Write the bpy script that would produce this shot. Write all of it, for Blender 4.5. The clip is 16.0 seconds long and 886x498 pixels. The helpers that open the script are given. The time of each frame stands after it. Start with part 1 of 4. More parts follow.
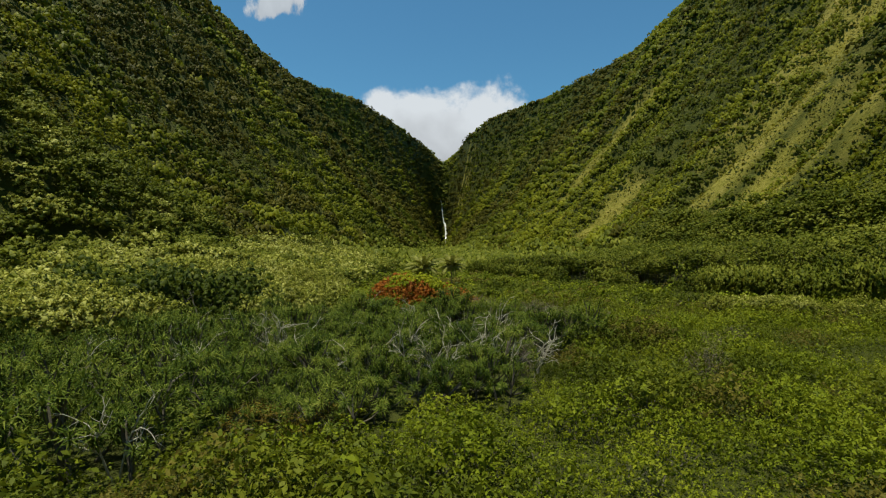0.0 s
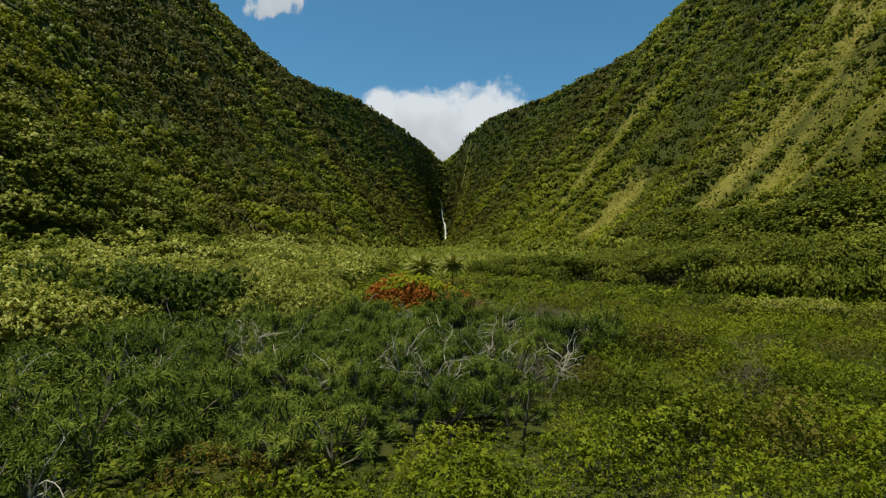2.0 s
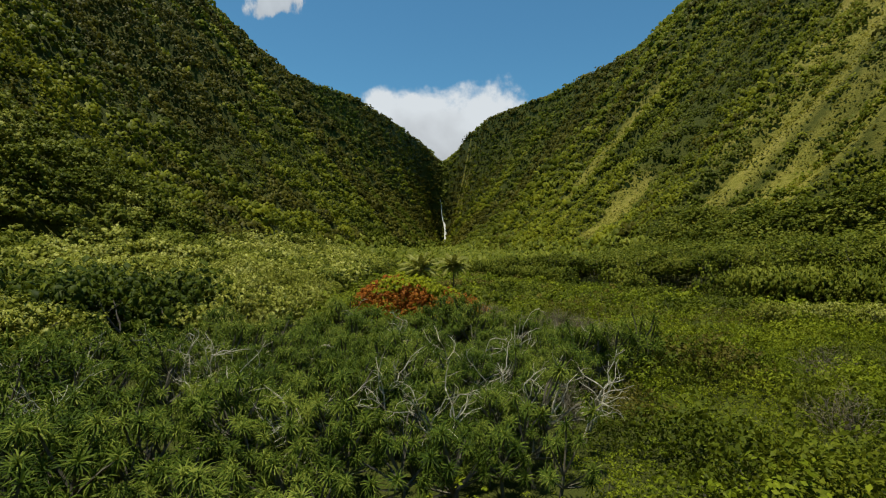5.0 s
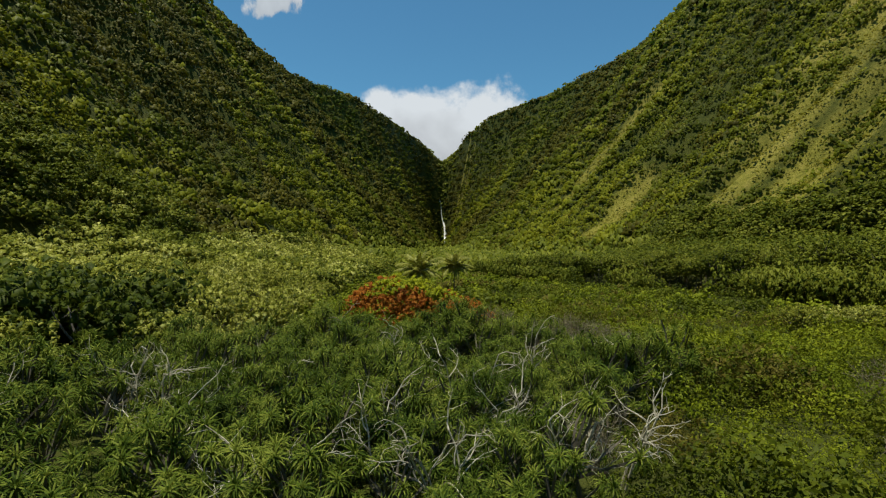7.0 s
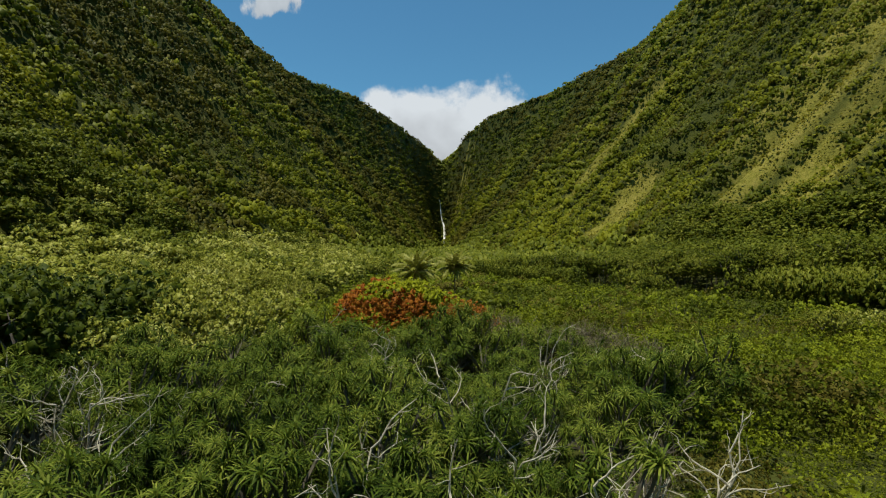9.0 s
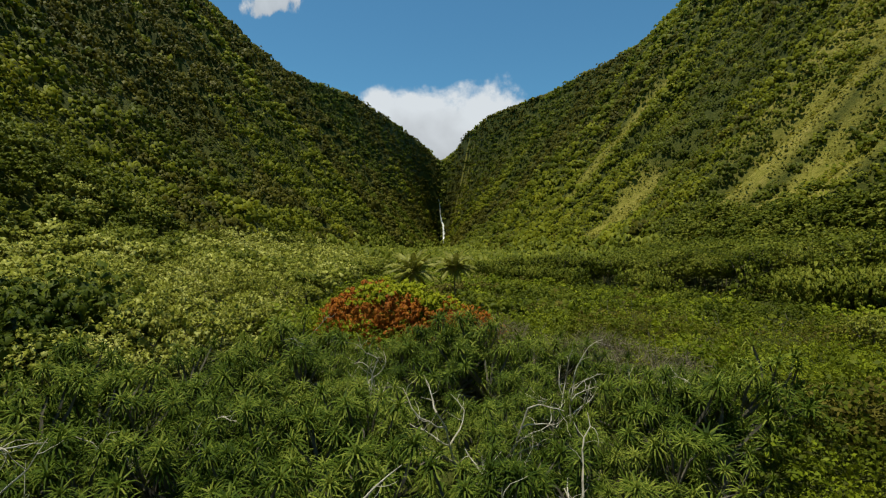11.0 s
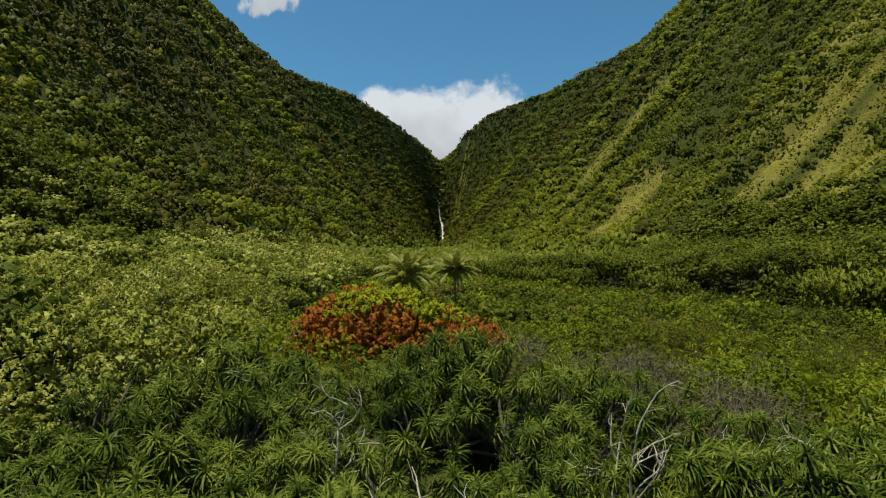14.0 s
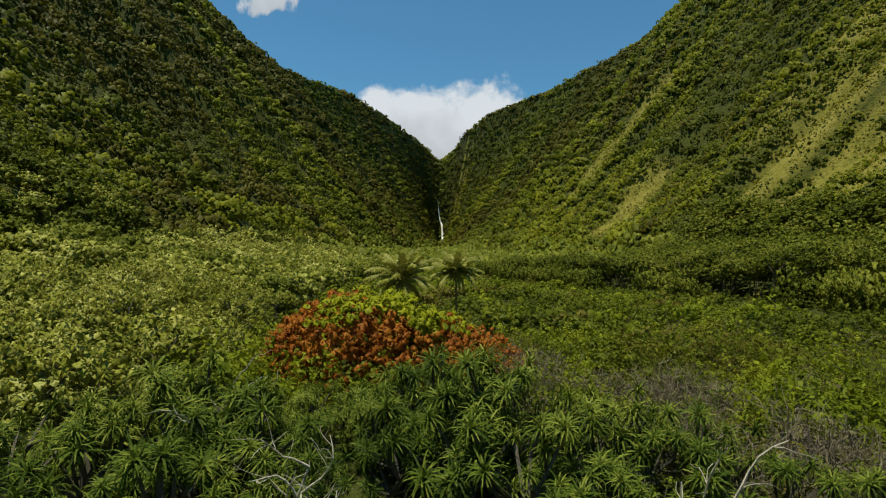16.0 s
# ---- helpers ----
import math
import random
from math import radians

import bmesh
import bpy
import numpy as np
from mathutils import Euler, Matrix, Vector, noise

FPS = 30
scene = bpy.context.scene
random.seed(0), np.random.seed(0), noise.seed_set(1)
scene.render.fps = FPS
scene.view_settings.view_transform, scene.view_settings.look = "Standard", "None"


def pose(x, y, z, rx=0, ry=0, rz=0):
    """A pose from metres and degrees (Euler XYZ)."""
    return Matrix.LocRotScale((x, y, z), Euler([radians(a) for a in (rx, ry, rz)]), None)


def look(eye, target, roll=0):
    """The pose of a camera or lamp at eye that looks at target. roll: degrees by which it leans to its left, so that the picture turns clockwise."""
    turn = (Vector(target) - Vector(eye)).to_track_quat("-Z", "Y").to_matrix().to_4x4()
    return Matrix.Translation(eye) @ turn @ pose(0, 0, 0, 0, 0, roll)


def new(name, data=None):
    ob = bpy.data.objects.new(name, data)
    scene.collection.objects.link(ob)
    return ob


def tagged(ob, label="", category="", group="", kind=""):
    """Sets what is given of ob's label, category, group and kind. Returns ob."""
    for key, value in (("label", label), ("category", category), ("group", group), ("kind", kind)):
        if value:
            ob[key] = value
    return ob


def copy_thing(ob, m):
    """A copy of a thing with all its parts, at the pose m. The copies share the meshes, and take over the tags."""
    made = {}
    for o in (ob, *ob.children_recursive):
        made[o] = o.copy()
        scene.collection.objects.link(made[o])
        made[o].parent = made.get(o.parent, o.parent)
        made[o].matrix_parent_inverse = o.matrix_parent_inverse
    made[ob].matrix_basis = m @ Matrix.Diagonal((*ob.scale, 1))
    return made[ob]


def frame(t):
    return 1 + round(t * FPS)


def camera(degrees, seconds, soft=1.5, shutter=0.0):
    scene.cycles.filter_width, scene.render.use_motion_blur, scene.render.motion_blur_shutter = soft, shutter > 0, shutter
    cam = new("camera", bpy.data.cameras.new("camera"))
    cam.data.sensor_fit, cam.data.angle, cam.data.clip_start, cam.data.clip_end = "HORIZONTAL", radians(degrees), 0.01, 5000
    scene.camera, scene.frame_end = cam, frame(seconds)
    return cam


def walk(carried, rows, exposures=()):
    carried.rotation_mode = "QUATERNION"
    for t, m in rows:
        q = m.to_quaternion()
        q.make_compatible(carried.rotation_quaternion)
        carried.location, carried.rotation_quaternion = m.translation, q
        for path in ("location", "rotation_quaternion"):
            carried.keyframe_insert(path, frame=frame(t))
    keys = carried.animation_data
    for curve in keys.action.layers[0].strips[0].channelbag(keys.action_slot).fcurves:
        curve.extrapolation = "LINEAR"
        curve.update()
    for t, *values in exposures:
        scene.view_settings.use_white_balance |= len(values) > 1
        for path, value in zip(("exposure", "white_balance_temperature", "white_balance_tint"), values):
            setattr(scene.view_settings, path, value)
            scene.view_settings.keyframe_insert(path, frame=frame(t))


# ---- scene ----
cam = camera(80.0, 16.0, soft=1.15)
METRES, AHEAD, EYE, TILT, LEAN, TURN = 50.0, 63.5, 15.0, 0.86, 0.0, 0.0
ANGLE = 50.0 / 63.5
ROWS = [
    (0.0, 0.0, 0.0, 0.0, 0.0, 0.0, -0.0),
    (0.5, -0.0009, 0.0322, -0.0011, -0.01, 0.01, -0.01),
    (1.0, -0.0016, 0.0641, -0.002, -0.02, 0.0, -0.03),
    (1.5, -0.0024, 0.096, -0.0029, -0.03, 0.01, -0.03),
    (2.0, -0.0028, 0.1278, -0.004, -0.04, 0.01, -0.05),
    (2.5, -0.0032, 0.1595, -0.005, -0.05, 0.01, -0.07),
    (3.0, -0.0036, 0.1911, -0.0064, -0.06, 0.02, -0.09),
    (3.5, -0.0038, 0.2227, -0.0075, -0.08, 0.02, -0.11),
    (4.0, -0.0041, 0.2541, -0.0087, -0.09, 0.03, -0.12),
    (6.5, -0.006, 0.4115, -0.0146, -0.14, 0.05, -0.1),
    (7.0, -0.0063, 0.4429, -0.0155, -0.16, 0.06, -0.1),
    (7.5, -0.0063, 0.4745, -0.0166, -0.18, 0.06, -0.09),
    (8.0, -0.0064, 0.5059, -0.0175, -0.2, 0.07, -0.09),
    (8.5, -0.0064, 0.537, -0.0185, -0.21, 0.07, -0.08),
    (9.0, -0.0064, 0.568, -0.0193, -0.23, 0.08, -0.08),
    (11.5, -0.0039, 0.7232, -0.0221, -0.33, 0.09, -0.08),
    (12.0, -0.0035, 0.7547, -0.0226, -0.35, 0.09, -0.07),
    (12.5, -0.0032, 0.7859, -0.0229, -0.37, 0.09, -0.07),
    (13.0, -0.0029, 0.817, -0.0233, -0.39, 0.1, -0.06),
    (13.5, -0.0025, 0.8478, -0.0234, -0.41, 0.1, -0.05),
    (14.0, -0.0023, 0.8785, -0.0238, -0.43, 0.11, -0.04),
    (14.5, -0.002, 0.9089, -0.0239, -0.44, 0.1, -0.02),
    (15.0, -0.0019, 0.9392, -0.0242, -0.46, 0.11, -0.02),
    (15.5, -0.0018, 0.9695, -0.0245, -0.47, 0.11, -0.01),
    (16.0, -0.0017, 0.9995, -0.0246, -0.49, 0.11, -0.02),
]
walk(cam, [(t, pose(0, 0, EYE, TILT, LEAN, TURN) @ pose(METRES * x, AHEAD * y, METRES * z, 90 + ANGLE * pitch, roll, ANGLE * yaw)) for t, x, y, z, yaw, pitch, roll in ROWS],
     exposures=[(0.0, 0.28), (16.0, 0.28)])

# ---- world, sun, exposure ----
SUN_TO = Vector((-0.19, 0.0, 0.98)).normalized()
SUN_ELEV = math.asin(SUN_TO.z)
SUN_AZ = math.atan2(SUN_TO.x, SUN_TO.y)
world = bpy.data.worlds.new("sky")
scene.world = world
world.use_nodes = True
wn = world.node_tree.nodes
sky = wn.new("ShaderNodeTexSky")
sky.sky_type = "NISHITA"
sky.sun_disc = False
sky.sun_elevation = SUN_ELEV
sky.sun_rotation = SUN_AZ
sky.altitude = 300.0
sky.air_density = 1.0
sky.dust_density = 0.3
sky.ozone_density = 1.0
tint = wn.new("ShaderNodeMix")
tint.data_type, tint.blend_type = "RGBA", "MULTIPLY"
tint.inputs["Factor"].default_value = 1.0
tint.inputs["B"].default_value = (0.52, 0.98, 1.05, 1)
wn["Background"].inputs["Strength"].default_value = 0.084
world.node_tree.links.new(sky.outputs["Color"], tint.inputs["A"])
world.node_tree.links.new(tint.outputs["Result"], wn["Background"].inputs["Color"])

sun = new("sun", bpy.data.lights.new("sun", "SUN"))
sun.data.energy = 4.0
sun.data.angle = radians(0.5)
sun.data.color = (0.98, 0.96, 0.78)
sun.matrix_world = look(SUN_TO * 500, (0, 0, 0))

# ---- materials ----


def nodes_of(name):
    m = bpy.data.materials.new(name)
    m.use_nodes = True
    t = m.node_tree
    return m, t, t.nodes, t.links, t.nodes["Principled BSDF"]


def ramp_of(t, stops):
    r = t.nodes.new("ShaderNodeValToRGB")
    while len(r.color_ramp.elements) < len(stops):
        r.color_ramp.elements.new(0.5)
    for e, (p, c) in zip(r.color_ramp.elements, stops):
        e.position, e.color = p, (*c, 1)
    return r


def noise_of(t, scale, detail=3.0, rough=0.55, stretch=None):
    n = t.nodes.new("ShaderNodeTexNoise")
    n.inputs["Scale"].default_value = scale
    n.inputs["Detail"].default_value = detail
    n.inputs["Roughness"].default_value = rough
    g = t.nodes.new("ShaderNodeNewGeometry")
    if stretch:
        mp = t.nodes.new("ShaderNodeMapping")
        mp.inputs["Scale"].default_value = stretch
        t.links.new(g.outputs["Position"], mp.inputs["Vector"])
        t.links.new(mp.outputs["Vector"], n.inputs["Vector"])
    else:
        t.links.new(g.outputs["Position"], n.inputs["Vector"])
    return n


def math_of(t, op, a, b):
    m = t.nodes.new("ShaderNodeMath")
    m.operation = op
    for i, v in enumerate((a, b)):
        if isinstance(v, (int, float)):
            m.inputs[i].default_value = v
        else:
            t.links.new(v, m.inputs[i])
    return m.outputs[0]


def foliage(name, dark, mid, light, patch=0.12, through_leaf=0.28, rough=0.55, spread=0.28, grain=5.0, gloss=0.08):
    """Leaves: colour varies by leaf and by patch of plants, and by a fine grain for shaded gaps; part of the light
    passes through.
    """
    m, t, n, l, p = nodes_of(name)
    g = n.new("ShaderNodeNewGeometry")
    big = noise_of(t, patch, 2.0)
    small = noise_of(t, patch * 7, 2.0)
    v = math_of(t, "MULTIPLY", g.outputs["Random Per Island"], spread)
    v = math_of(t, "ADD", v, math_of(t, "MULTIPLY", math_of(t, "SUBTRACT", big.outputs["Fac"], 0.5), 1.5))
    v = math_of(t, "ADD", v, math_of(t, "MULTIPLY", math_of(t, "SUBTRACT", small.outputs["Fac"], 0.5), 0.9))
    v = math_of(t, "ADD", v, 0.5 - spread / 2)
    # fine grain paints the shade of gaps between leaves into the colour
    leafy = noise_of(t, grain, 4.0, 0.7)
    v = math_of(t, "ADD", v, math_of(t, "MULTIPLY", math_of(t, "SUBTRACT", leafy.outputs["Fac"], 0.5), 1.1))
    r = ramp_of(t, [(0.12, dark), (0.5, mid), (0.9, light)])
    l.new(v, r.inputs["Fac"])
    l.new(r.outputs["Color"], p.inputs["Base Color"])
    p.inputs["Roughness"].default_value = rough
    p.inputs["Specular IOR Level"].default_value = gloss
    tr = n.new("ShaderNodeBsdfTranslucent")
    l.new(r.outputs["Color"], tr.inputs["Color"])
    mix = n.new("ShaderNodeMixShader")
    mix.inputs[0].default_value = through_leaf
    l.new(p.outputs[0], mix.inputs[1])
    l.new(tr.outputs[0], mix.inputs[2])
    l.new(mix.outputs[0], n["Material Output"].inputs["Surface"])
    return m


def bark(name, dark, light, scale=6.0, rough=0.85):
    m, t, n, l, p = nodes_of(name)
    a = noise_of(t, scale, 4.0, 0.6, stretch=(1, 1, 0.25))
    r = ramp_of(t, [(0.3, dark), (0.7, light)])
    l.new(a.outputs["Fac"], r.inputs["Fac"])
    l.new(r.outputs["Color"], p.inputs["Base Color"])
    p.inputs["Roughness"].default_value = rough
    b = n.new("ShaderNodeBump")
    b.inputs["Strength"].default_value = 0.5
    b.inputs["Distance"].default_value = 0.03
    l.new(a.outputs["Fac"], b.inputs["Height"])
    l.new(b.outputs["Normal"], p.inputs["Normal"])
    return m


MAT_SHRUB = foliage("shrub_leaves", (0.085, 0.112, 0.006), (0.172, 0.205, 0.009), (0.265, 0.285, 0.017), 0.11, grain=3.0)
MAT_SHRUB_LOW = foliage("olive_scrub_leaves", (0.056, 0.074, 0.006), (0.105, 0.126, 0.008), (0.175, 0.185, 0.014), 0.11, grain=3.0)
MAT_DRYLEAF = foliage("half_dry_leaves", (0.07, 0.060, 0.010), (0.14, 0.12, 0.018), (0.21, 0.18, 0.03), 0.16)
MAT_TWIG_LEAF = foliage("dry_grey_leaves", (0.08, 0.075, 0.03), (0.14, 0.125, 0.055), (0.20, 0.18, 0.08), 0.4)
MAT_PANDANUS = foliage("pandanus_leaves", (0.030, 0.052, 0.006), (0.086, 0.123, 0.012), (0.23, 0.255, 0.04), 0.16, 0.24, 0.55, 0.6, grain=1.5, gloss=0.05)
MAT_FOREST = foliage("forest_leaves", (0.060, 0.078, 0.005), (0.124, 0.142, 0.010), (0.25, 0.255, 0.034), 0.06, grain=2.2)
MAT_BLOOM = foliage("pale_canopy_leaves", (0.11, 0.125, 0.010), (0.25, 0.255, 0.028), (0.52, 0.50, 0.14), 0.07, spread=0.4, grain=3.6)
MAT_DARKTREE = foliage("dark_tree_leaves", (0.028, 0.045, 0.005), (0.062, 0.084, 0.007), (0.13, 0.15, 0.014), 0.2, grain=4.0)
# slope tones; their mix also stands in for rib shading and cloud shadow
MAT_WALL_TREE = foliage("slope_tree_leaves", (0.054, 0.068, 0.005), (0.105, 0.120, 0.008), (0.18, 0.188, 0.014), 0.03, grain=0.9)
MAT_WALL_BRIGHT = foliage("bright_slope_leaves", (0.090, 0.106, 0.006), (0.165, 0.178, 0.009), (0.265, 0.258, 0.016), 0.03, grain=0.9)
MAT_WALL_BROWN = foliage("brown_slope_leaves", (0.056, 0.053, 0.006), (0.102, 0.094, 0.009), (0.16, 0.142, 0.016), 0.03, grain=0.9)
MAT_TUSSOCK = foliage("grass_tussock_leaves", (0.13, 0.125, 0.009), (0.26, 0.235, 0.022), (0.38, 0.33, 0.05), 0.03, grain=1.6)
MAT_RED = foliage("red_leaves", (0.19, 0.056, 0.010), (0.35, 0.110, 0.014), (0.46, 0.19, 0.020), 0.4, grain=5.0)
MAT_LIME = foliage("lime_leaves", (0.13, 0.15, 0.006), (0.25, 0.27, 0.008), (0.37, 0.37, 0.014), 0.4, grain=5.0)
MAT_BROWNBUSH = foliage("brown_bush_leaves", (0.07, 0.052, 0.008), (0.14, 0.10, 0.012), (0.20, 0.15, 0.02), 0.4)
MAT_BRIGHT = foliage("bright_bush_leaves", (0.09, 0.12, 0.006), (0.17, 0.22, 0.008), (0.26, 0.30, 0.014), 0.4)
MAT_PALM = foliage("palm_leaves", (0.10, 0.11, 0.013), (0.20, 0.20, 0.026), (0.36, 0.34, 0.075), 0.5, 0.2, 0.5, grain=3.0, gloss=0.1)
MAT_PALMRIB = bark("palm_midrib", (0.16, 0.15, 0.05), (0.30, 0.27, 0.10))
MAT_DEADWOOD = bark("bleached_dead_wood", (0.30, 0.255, 0.19), (0.58, 0.52, 0.41))
MAT_TRUNK = bark("grey_brown_bark", (0.07, 0.055, 0.04), (0.2, 0.17, 0.13))
MAT_PALEBARK = bark("pale_stems", (0.055, 0.045, 0.03), (0.14, 0.12, 0.085))
MAT_TWIG = bark("grey_dry_twigs", (0.13, 0.10, 0.065), (0.27, 0.215, 0.15))


def ground_material():
    """Valley ground: dark humus and grass on the floor, grass and bare earth streaks on the walls."""
    m, t, n, l, p = nodes_of("valley_ground")
    a = noise_of(t, 0.012, 5.0, 0.6, stretch=(1, 1.0, 0.35))
    b = noise_of(t, 0.30, 6.0, 0.72)
    c = noise_of(t, 0.05, 4.0, 0.6, stretch=(0.4, 1.6, 0.25))
    v = math_of(t, "ADD", math_of(t, "MULTIPLY", a.outputs["Fac"], 0.5), math_of(t, "MULTIPLY", c.outputs["Fac"], 0.35))
    v = math_of(t, "ADD", v, math_of(t, "MULTIPLY", b.outputs["Fac"], 0.75))
    v = math_of(t, "SUBTRACT", v, 0.275)
    r = ramp_of(t, [(0.32, (0.026, 0.034, 0.004)), (0.50, (0.046, 0.054, 0.006)), (0.66, (0.080, 0.080, 0.010)), (0.80, (0.12, 0.105, 0.024))])
    l.new(v, r.inputs["Fac"])
    low = n.new("ShaderNodeMix")
    low.data_type = "RGBA"
    g = n.new("ShaderNodeNewGeometry")
    sep = n.new("ShaderNodeSeparateXYZ")
    l.new(g.outputs["Normal"], sep.inputs[0])
    flat = n.new("ShaderNodeMapRange")
    flat.inputs["From Min"].default_value, flat.inputs["From Max"].default_value = 0.93, 0.985
    l.new(sep.outputs["Z"], flat.inputs["Value"])
    l.new(flat.outputs[0], low.inputs["Factor"])
    grass = n.new("ShaderNodeAttribute")
    grass.attribute_name = "grass"
    tan = ramp_of(t, [(0.30, (0.10, 0.10, 0.012)), (0.48, (0.19, 0.172, 0.024)), (0.70, (0.28, 0.23, 0.055))])
    l.new(v, tan.inputs["Fac"])
    steep = n.new("ShaderNodeMix")
    steep.data_type = "RGBA"
    l.new(grass.outputs["Fac"], steep.inputs["Factor"])
    l.new(r.outputs["Color"], steep.inputs["A"])
    l.new(tan.outputs["Color"], steep.inputs["B"])
    l.new(steep.outputs["Result"], low.inputs["A"])
    low.inputs["B"].default_value = (0.055, 0.062, 0.010, 1)
    l.new(low.outputs["Result"], p.inputs["Base Color"])
    p.inputs["Roughness"].default_value = 0.9
    p.inputs["Specular IOR Level"].default_value = 0.15
    bump = n.new("ShaderNodeBump")
    bump.inputs["Strength"].default_value = 1.0
    bump.inputs["Distance"].default_value = 1.2
    l.new(b.outputs["Fac"], bump.inputs["Height"])
    l.new(bump.outputs["Normal"], p.inputs["Normal"])
    return m


MAT_GROUND = ground_material()

# ---- shape of the valley ----
rng = np.random.default_rng(7)
LATTICE = rng.random((256, 256))


def vnoise(x, y, seed=0):
    x, y = np.asarray(x, float) + seed * 17.31, np.asarray(y, float) + seed * 9.73
    xi, yi = np.floor(x).astype(int), np.floor(y).astype(int)
    fx, fy = x - xi, y - yi
    fx, fy = fx * fx * (3 - 2 * fx), fy * fy * (3 - 2 * fy)
    g = lambda i, j: LATTICE[i % 256, j % 256]
    a = g(xi, yi) * (1 - fx) + g(xi + 1, yi) * fx
    b = g(xi, yi + 1) * (1 - fx) + g(xi + 1, yi + 1) * fx
    return a * (1 - fy) + b * fy


def fbm(x, y, seed=0, octaves=4):
    s, amp, tot = 0, 1.0, 0
    for o in range(octaves):
        s = s + amp * vnoise(np.asarray(x) * 2 ** o, np.asarray(y) * 2 ** o, seed + o * 3)
        tot += amp
        amp *= 0.5
    return s / tot


def smooth(a, b, v):
    u = np.clip((np.asarray(v, float) - a) / (b - a), 0, 1)
    return u * u * (3 - 2 * u)


# stations along the valley: y, foot and rim of the left wall, foot and rim of the right wall, height of the rims
ST_Y = np.array([-400, 0, 200, 400, 700, 924, 1150, 1293, 1500, 1730, 1955, 2040, 2150, 2230, 2400])
FOOT_L = np.array([130, 112, 98, 80, 52, 38, 28, 22, 16, 11, 8, 6, 4, 3, 1])
RIM_L = np.array([470, 440, 425, 420, 418, 415, 408, 393, 263, 180, 118, 96, 45, 18, 4])
FOOT_R = np.array([155, 144, 130, 112, 76, 50, 38, 30, 22, 15, 11, 9, 7, 5, 2])
RIM_R = np.array([470, 445, 435, 430, 428, 430, 420, 370, 290, 152, 98, 82, 60, 30, 8])
RIM_Z = np.array([450, 465, 465, 465, 465, 465, 465, 465, 465, 465, 460, 460, 440, 420, 420])


def floor_z(y):
    y = np.clip(y, -50, 2400)
    return 0.014 * y + 4e-6 * y * y


def height(x, y):
    x, y = np.asarray(x, float), np.asarray(y, float)
    at = lambda tab: np.interp(y, ST_Y, tab)
    left = x < 0
    foot = np.where(left, at(FOOT_L), at(FOOT_R)) + 14 * (fbm(y / 90, x * 0 + left * 5.0, 3, 2) - 0.5)
    rim = np.where(left, at(RIM_L), at(RIM_R))
    rz = at(RIM_Z)
    fz = floor_z(y)
    s = np.abs(x)
    u = (s - foot) / np.maximum(rim - foot, 1.0)
    uc = np.clip(u, 0, 1)
    hollow = 0.32 * (1 - smooth(440, 680, y))
    shape_l = (1 - hollow) * uc + hollow * uc ** 2
    straight = 0.50 + 0.25 * smooth(450, 900, y)
    shape_r = straight * uc + (1 - straight) * uc ** 1.9
    shape = np.where(left, shape_l, shape_r)
    z = fz + (rz - fz) * shape
    # ribs and gullies run down the walls
    body = np.sin(np.pi * np.clip(uc, 0, 1)) ** 0.7
    wide = np.clip((rim - foot) / 300, 0.12, 1)
    rib = np.abs(fbm(y / 75 + 0.0016 * s, x * 0 + left * 7.0 + s / 500, 11, 3) - 0.5) * 2
    rib0 = fbm(y / 130 + 0.002 * s, x * 0 + left * 4.0 + s / 700, 17, 2) - 0.5
    rib2 = np.abs(fbm(y / 26, s / 160 + left * 3.0, 23, 2) - 0.5) * 2
    z = z + wide * body * (58 * rib - 17 + rib2 * 22 - 7 + 42 * rib0)
    far_rib = np.abs(fbm(y / 210, s / 900 + left * 6.0, 29, 2) - 0.5) * 2
    z = z + wide * body * smooth(650, 1000, y) * (90 * far_rib - 30)
    z = z + wide * smooth(0, 0.3, uc) * 9 * (fbm(x / 22, y / 22, 41, 3) - 0.5)
    # talus apron at the foot
    z = z + np.where(left, 5, 4) * wide * np.exp(-((s - foot - 8) / 30.0) ** 2) * smooth(60, 200, y)
    # the floor climbs gently towards both walls
    z = z + smooth(70, 160, y) * smooth(1900, 900, y) * np.where(left, 0.13 * np.clip(s - 28, 0, 75), 0.16 * np.clip(s - 80, 0, 50)) * (1 - smooth(0.1, 0.8, uc))
    # plateau behind the rims, head wall at the end
    z = np.where(u > 1, rz + (s - rim) * 0.06 + 8 * (fbm(x / 60, y / 60, 51, 3) - 0.5), z)
    end = smooth(1985, 2150, y)
    head = 390 + 0.8 * np.minimum(s, 80) + (y - 2150) * 0.05
    z = np.where(y > 1985, z * (1 - end) + np.maximum(z, head) * end, z)
    z = z - 0.013 * np.clip(y, 0, 260) * smooth(5, 45, x) * (1 - smooth(260, 520, y)) * (1 - smooth(0, 0.1, uc))
    # the floor rolls gently
    z = z + (1 - smooth(0, 0.15, uc)) * 1.2 * (fbm(x / 25, y / 25, 61, 3) - 0.5)
    return z


def mesh_of(name, verts, quads, material, smooth_faces=False):
    me = bpy.data.meshes.new(name)
    verts = np.ascontiguousarray(verts, dtype=np.float32).reshape(-1, 3)
    quads = np.ascontiguousarray(quads, dtype=np.int32)
    k = quads.shape[1]
    me.vertices.add(len(verts))
    me.vertices.foreach_set("co", verts.ravel())
    me.loops.add(quads.size)
    me.loops.foreach_set("vertex_index", quads.ravel())
    me.polygons.add(len(quads))
    me.polygons.foreach_set("loop_start", np.arange(0, quads.size, k, dtype=np.int32))
    me.polygons.foreach_set("use_smooth", np.full(len(quads), smooth_faces))
    me.materials.append(material)
    me.update(calc_edges=True)
    return me


